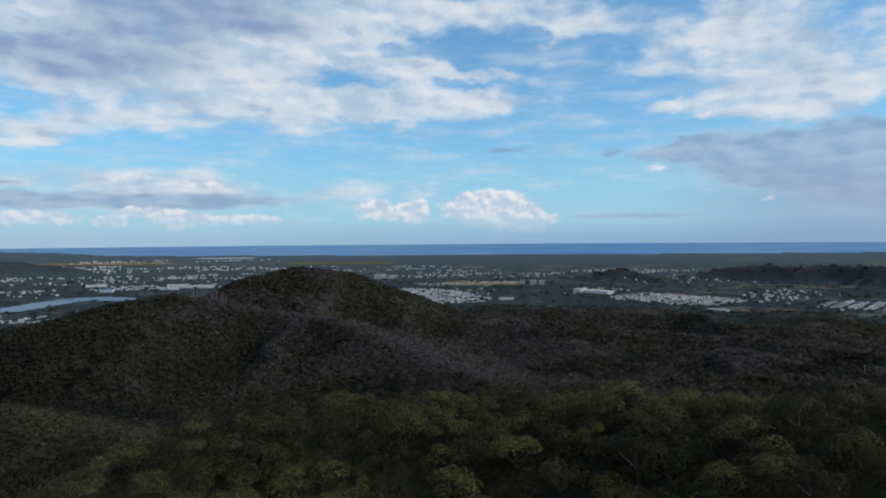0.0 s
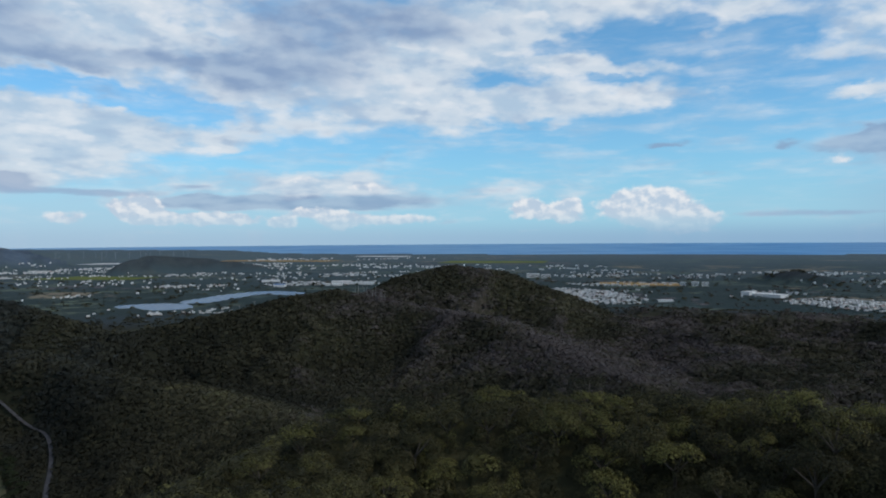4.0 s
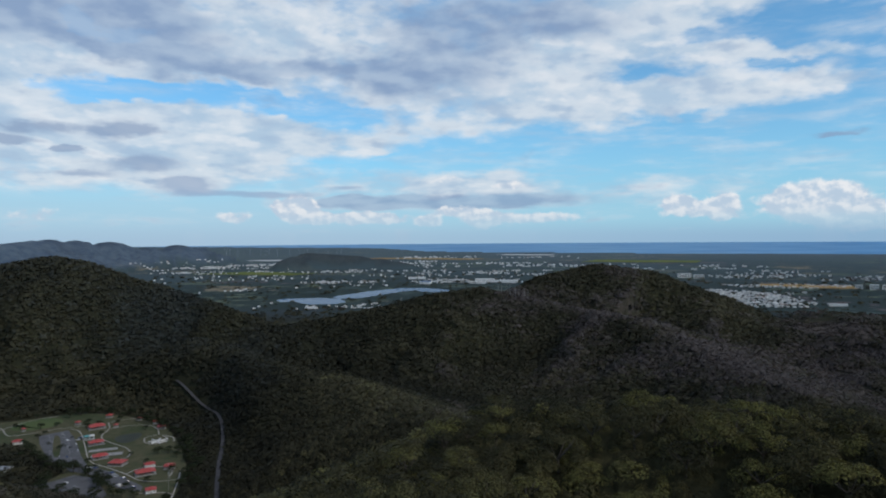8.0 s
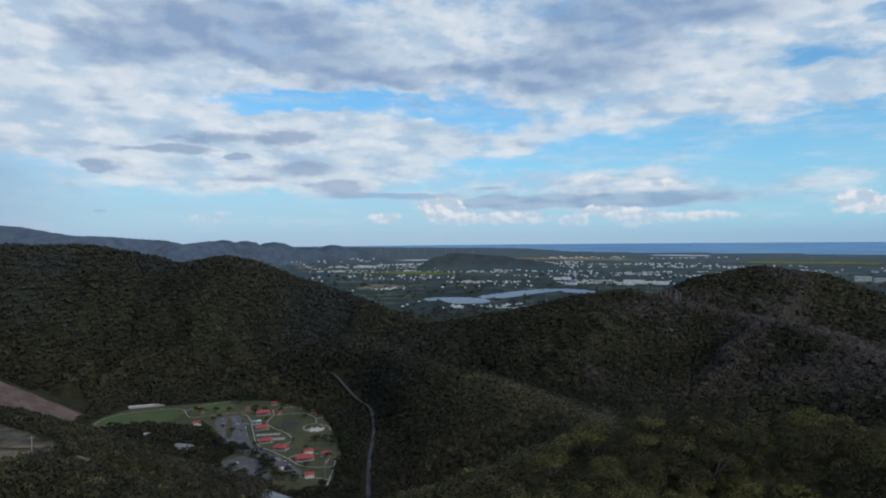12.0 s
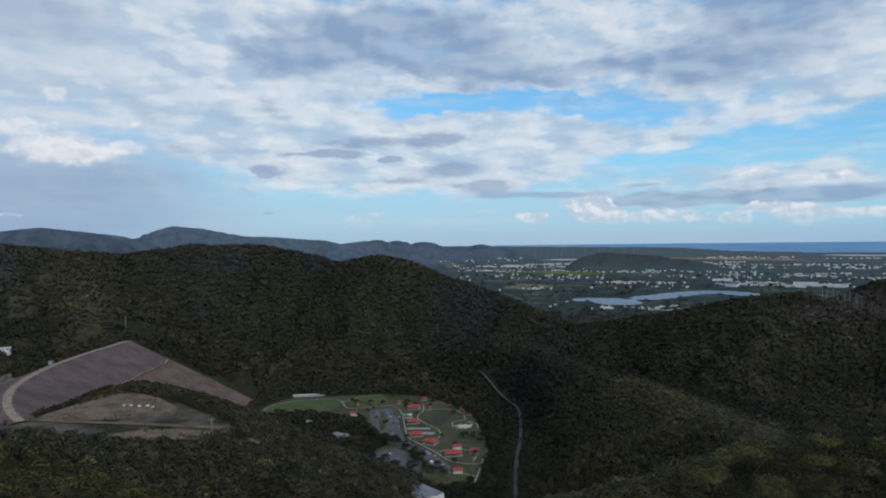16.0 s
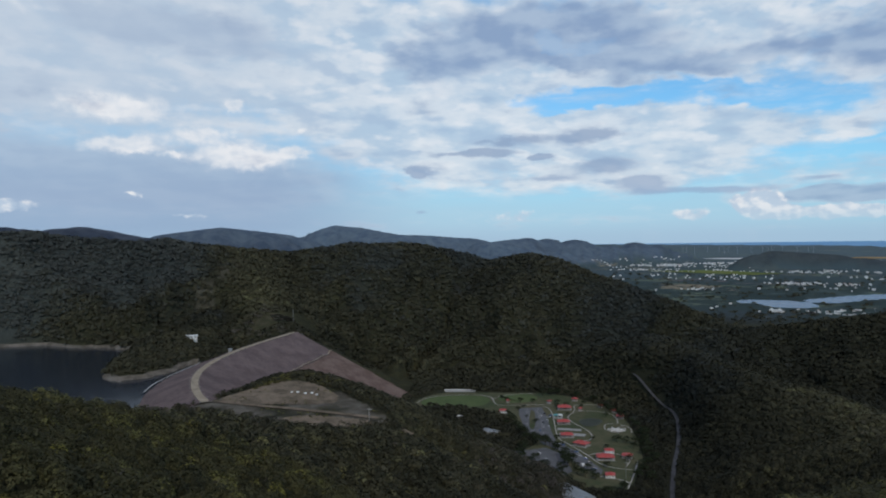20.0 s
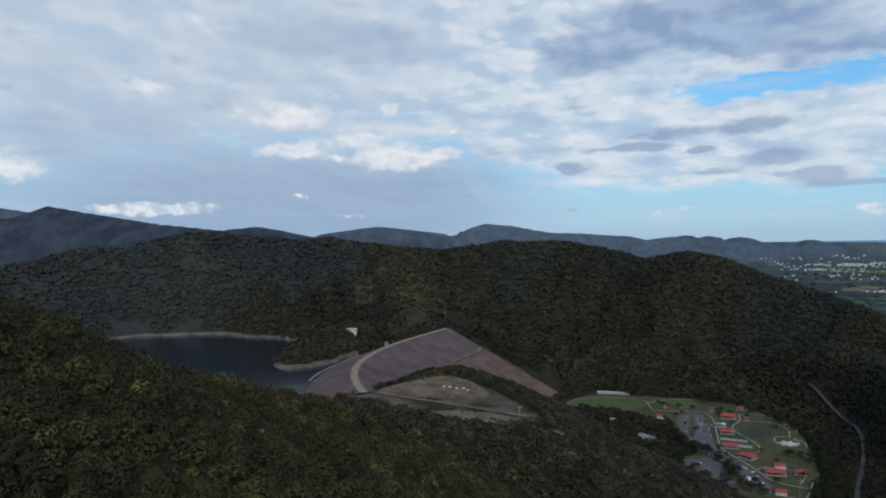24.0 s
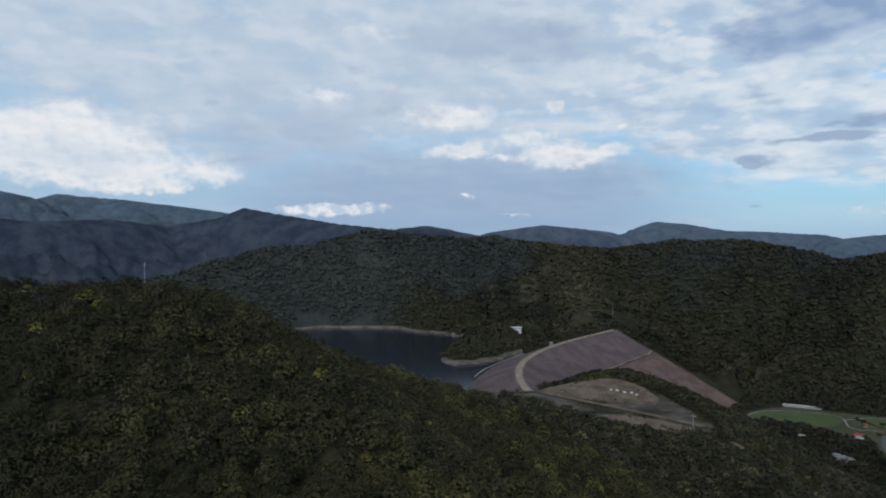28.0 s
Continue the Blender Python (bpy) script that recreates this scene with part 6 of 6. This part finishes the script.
house_kinds = []
for k in range(6):
    w_, r_ = ([], []), ([], [])
    house_at(Matrix.Identity(4), w_, r_, 11 + k * 0.6, 8.5 + (k % 3), 3.4 + 0.3 * (k % 2), k % 3 == 0)
    house_kinds.append((py_mesh("wall", w_, HOUSE_WALL), py_mesh("roof", r_, HOUSE_ROOF)))
g = np.random.default_rng(21)
walls, roofs, made = ([], []), ([], []), 0
for q, (cx, cy, hl, hw, turn, plot, share, size, tall) in enumerate(QUARTERS_NEAR + QUARTERS_FAR + QUARTERS_WIDE + QUARTERS_LOOSE):
    if q >= 8:
        size, share, plot = size * 0.64, min(0.95, share * 0.9), plot * 0.8
    ca, sa = math.cos(radians(turn)), math.sin(radians(turn))
    us, vs = np.arange(-hl, hl, plot), np.arange(-hw, hw, plot * 0.8)
    U, V = (a.ravel() for a in np.meshgrid(us, vs))
    ok = (g.uniform(size=U.shape) < share) & ((q >= 3) | ((np.round(V / (plot * 0.8)) % 3) != 0))
    if q >= 3:
        ok &= fbm(U + 999 * q, V, plot * 6, 3, 17) > (0.05 if q >= 8 else -0.05)
        U, V = U + g.normal(0, plot * 0.6, U.shape), V + g.normal(0, plot * 0.8, U.shape)
    ok &= (U / hl) ** 2 + (V / hw) ** 2 < 1.15 + 0.3 * g.normal(size=U.shape)
    U, V = U[ok] + g.normal(0, plot * 0.1, ok.sum()), V[ok] + g.normal(0, plot * 0.1, ok.sum())
    X, Y = cx + U * ca - V * sa, cy + U * sa + V * ca
    dry_land = np.all([line_distance(pts, X, Y) >= width + 40 for pts, width in LAKE_ARMS], axis=0)
    X, Y = X[dry_land], Y[dry_land]
    Zs = land(X, Y)
    for x, y, z in zip(X, Y, Zs):
        if z > 25 and q > 7:
            continue
        r = math.hypot(x, y)
        f = float(squeeze(r)) / r
        place = settle(x, y, z)
        yaw = turn + 90 * int(g.integers(0, 2)) + g.normal(0, 4)
        if made < 280 and q in (0, 1, 4, 5, 6, 7) and (r < 2760 or q >= 4):
            made += 1
            hk = house_kinds[int(g.integers(0, 6))]
            ob = tagged(new("house"), "pale flat-roofed town house on the plain", "house", "houses of the town")
            ob.matrix_world = pose(*(float(c) for c in place), 0, 0, yaw) @ Matrix.Scale(f * (0.72 if q in (4, 5) else 0.9), 4)
            new("wall", hk[0]).parent = ob
            new("roof", hk[1]).parent = ob
        else:
            s = size * g.uniform(0.7, 1.4)
            m = pose(*(float(c) for c in place), 0, 0, yaw) @ Matrix.Scale(f, 4)
            house_at(m, walls, roofs, s, s * g.uniform(0.55, 0.9), tall * g.uniform(0.8, 1.3), g.uniform() < 0.3)
town = tagged(new("town_houses"), "crowded pale houses of the far town", "houses", kind="stuff")
for nm, data, mat in (("wall", walls, HOUSE_WALL), ("roof", roofs, HOUSE_ROOF)):
    new(nm, py_mesh(nm, data, mat)).parent = town


def big_block(name, x, y, w, d, h, turn, label, roof=None):
    """A long building on the plain, with a roof slab and rows of windows."""
    r = math.hypot(x, y)
    f = float(squeeze(r)) / r
    ob = tagged(new(name), label, "building")
    ob.matrix_world = pose(*(float(c) for c in settle(x, y, high(x, y))), 0, 0, turn) @ Matrix.Scale(f, 4)
    block("wall", WHITE, ob, -w / 2, w / 2, -d / 2, d / 2, -4, h)
    block("roof", roof or WHITE, ob, -w / 2 - 0.8, w / 2 + 0.8, -d / 2 - 0.8, d / 2 + 0.8, h, h + 0.9)
    for k in range(int(h / 3.2) if h > 15 else 0):
        block("window_row", DARKGLASS, ob, -w / 2 + 1, w / 2 - 1, -d / 2 - 0.12, -d / 2 + 0.1, 1.1 + 3.2 * k, 2.4 + 3.2 * k)


BLUE_ROOF = simple("blue_roof", (0.05, 0.16, 0.42), (0.08, 0.22, 0.50), 0.1, 0.5, 0.3)
for row in (("shopping_hall", 720, 3170, 150, 60, 9, -45, "long white shopping hall on the plain"), ("shopping_hall", 655, 3235, 40, 50, 13, -45, "white stair-gabled hall of the shopping centre"),
            ("warehouse", 265, 2850, 60, 22, 6, 10, "long white warehouse at the hill's foot"), ("apartment_block", 500, 3760, 34, 18, 22, 0, "white apartment block of several storeys"),
            ("apartment_block", 550, 3765, 30, 18, 20, 5, "white apartment block of several storeys"), ("apartment_block", 440, 3770, 30, 18, 18, -5, "white apartment block of several storeys"),
            ("apartment_block", -420, 4520, 80, 26, 24, 20, "pale apartment block behind the brown hill"), ("apartment_block", -330, 4450, 60, 26, 20, 10, "pale apartment block behind the brown hill"),
            ("warehouse", -1330, 3700, 150, 50, 9, 10, "pale warehouse with a flat roof"), ("warehouse", -1500, 3830, 120, 40, 8, 20, "pale warehouse with a flat roof"),
            ("warehouse", -2000, 3900, 110, 45, 9, 25, "pale warehouse with a flat roof"), ("warehouse", -1440, 3560, 90, 40, 8, 15, "pale warehouse with a flat roof"),
            ("school_building", 850, 2095, 55, 18, 7, -15, "long white school building among trees"), ("school_building", -1500, 2060, 40, 16, 6, 30, "long white building near the lake")):
    big_block(*row)
big_block("sports_arena", -1700, 3420, 60, 45, 12, 10, "hall with a blue roof by the lake", BLUE_ROOF)

FIELD = simple("ochre_field", (0.30, 0.20, 0.09), (0.40, 0.28, 0.13), 0.01, 0.95, 0.1)
CROP = simple("bright_crop", (0.12, 0.15, 0.045), (0.18, 0.20, 0.06), 0.01, 0.95, 0.1)
SHED = simple("greenhouse_film", (0.60, 0.60, 0.58), (0.76, 0.76, 0.74), 0.01, 0.7, 0.3)
for poly, mat, words in (([(10, 3830), (20, 3960), (400, 3860), (390, 3720)], FIELD, "ochre dry field by the town"), ([(-3900, 3950), (-3700, 4300), (-3000, 4200), (-3050, 3950)], CROP, "bright yellow-green crop field"),
                         ([(-1700, 7400), (-1700, 8100), (-600, 8000), (-600, 7300)], CROP, "pale green crop field"), ([(-3760, 10300), (-3760, 10650), (-2950, 10600), (-2950, 10150)], SHED, "white greenhouse roofs near the coast"),
                         ([(-4900, 8000), (-4900, 8500), (-3300, 8400), (-3300, 7900)], FIELD, "tan field on the coastal plain"), ([(-6000, 6900), (-6000, 7300), (-5300, 7500), (-5300, 7000)], SHED, "white factory roofs on the plain")):
    draped("field", poly, 60.0, 3.5, mat, words, "field")


# white steel greyed and blued: distance haze put into its colour
HAZY_WHITE = simple("hazed_white_steel", (0.26, 0.30, 0.34), (0.34, 0.38, 0.42), 0.1, 0.6, 0.3)


def turbine(x, y, spin):
    """A far wind turbine, at rest."""
    r = math.hypot(x, y)
    f = float(squeeze(r)) / r
    ob = tagged(new("wind_turbine"), "white three-bladed wind turbine on the far plain", "wind turbine", "wind turbines")
    ob.matrix_world = pose(*(float(c) for c in settle(x, y, -50)), 0, 0, math.degrees(math.atan2(y, x)) + 90) @ Matrix.Scale(f, 4)
    bm = bmesh.new()
    tube(bm, (0, 0, 0), (0, 0, 95), 2.0, 1.2, 8)
    part("tower", bm, HAZY_WHITE, ob)
    hub = block("nacelle", HAZY_WHITE, ob, -2.5, 2.5, -4, 5, 93, 98)
    for k in range(3):
        bm = bmesh.new()
        tube(bm, (0, -5, 0), (0, -5, 46), 1.0, 0.3, 4)
        bm.transform(Matrix.Translation((0, 0, 95.5)) @ Matrix.Rotation(radians(spin) + k * math.tau / 3, 4, "Y"))
        part("blade", bm, HAZY_WHITE, hub)


for k in range(16):
    a = radians(33.5 + 0.62 * k + 0.3 * math.sin(k * 5))
    d = 12300 + 900 * math.sin(k * 2.3)
    turbine(-math.sin(a) * d, math.cos(a) * d, 37 * k)
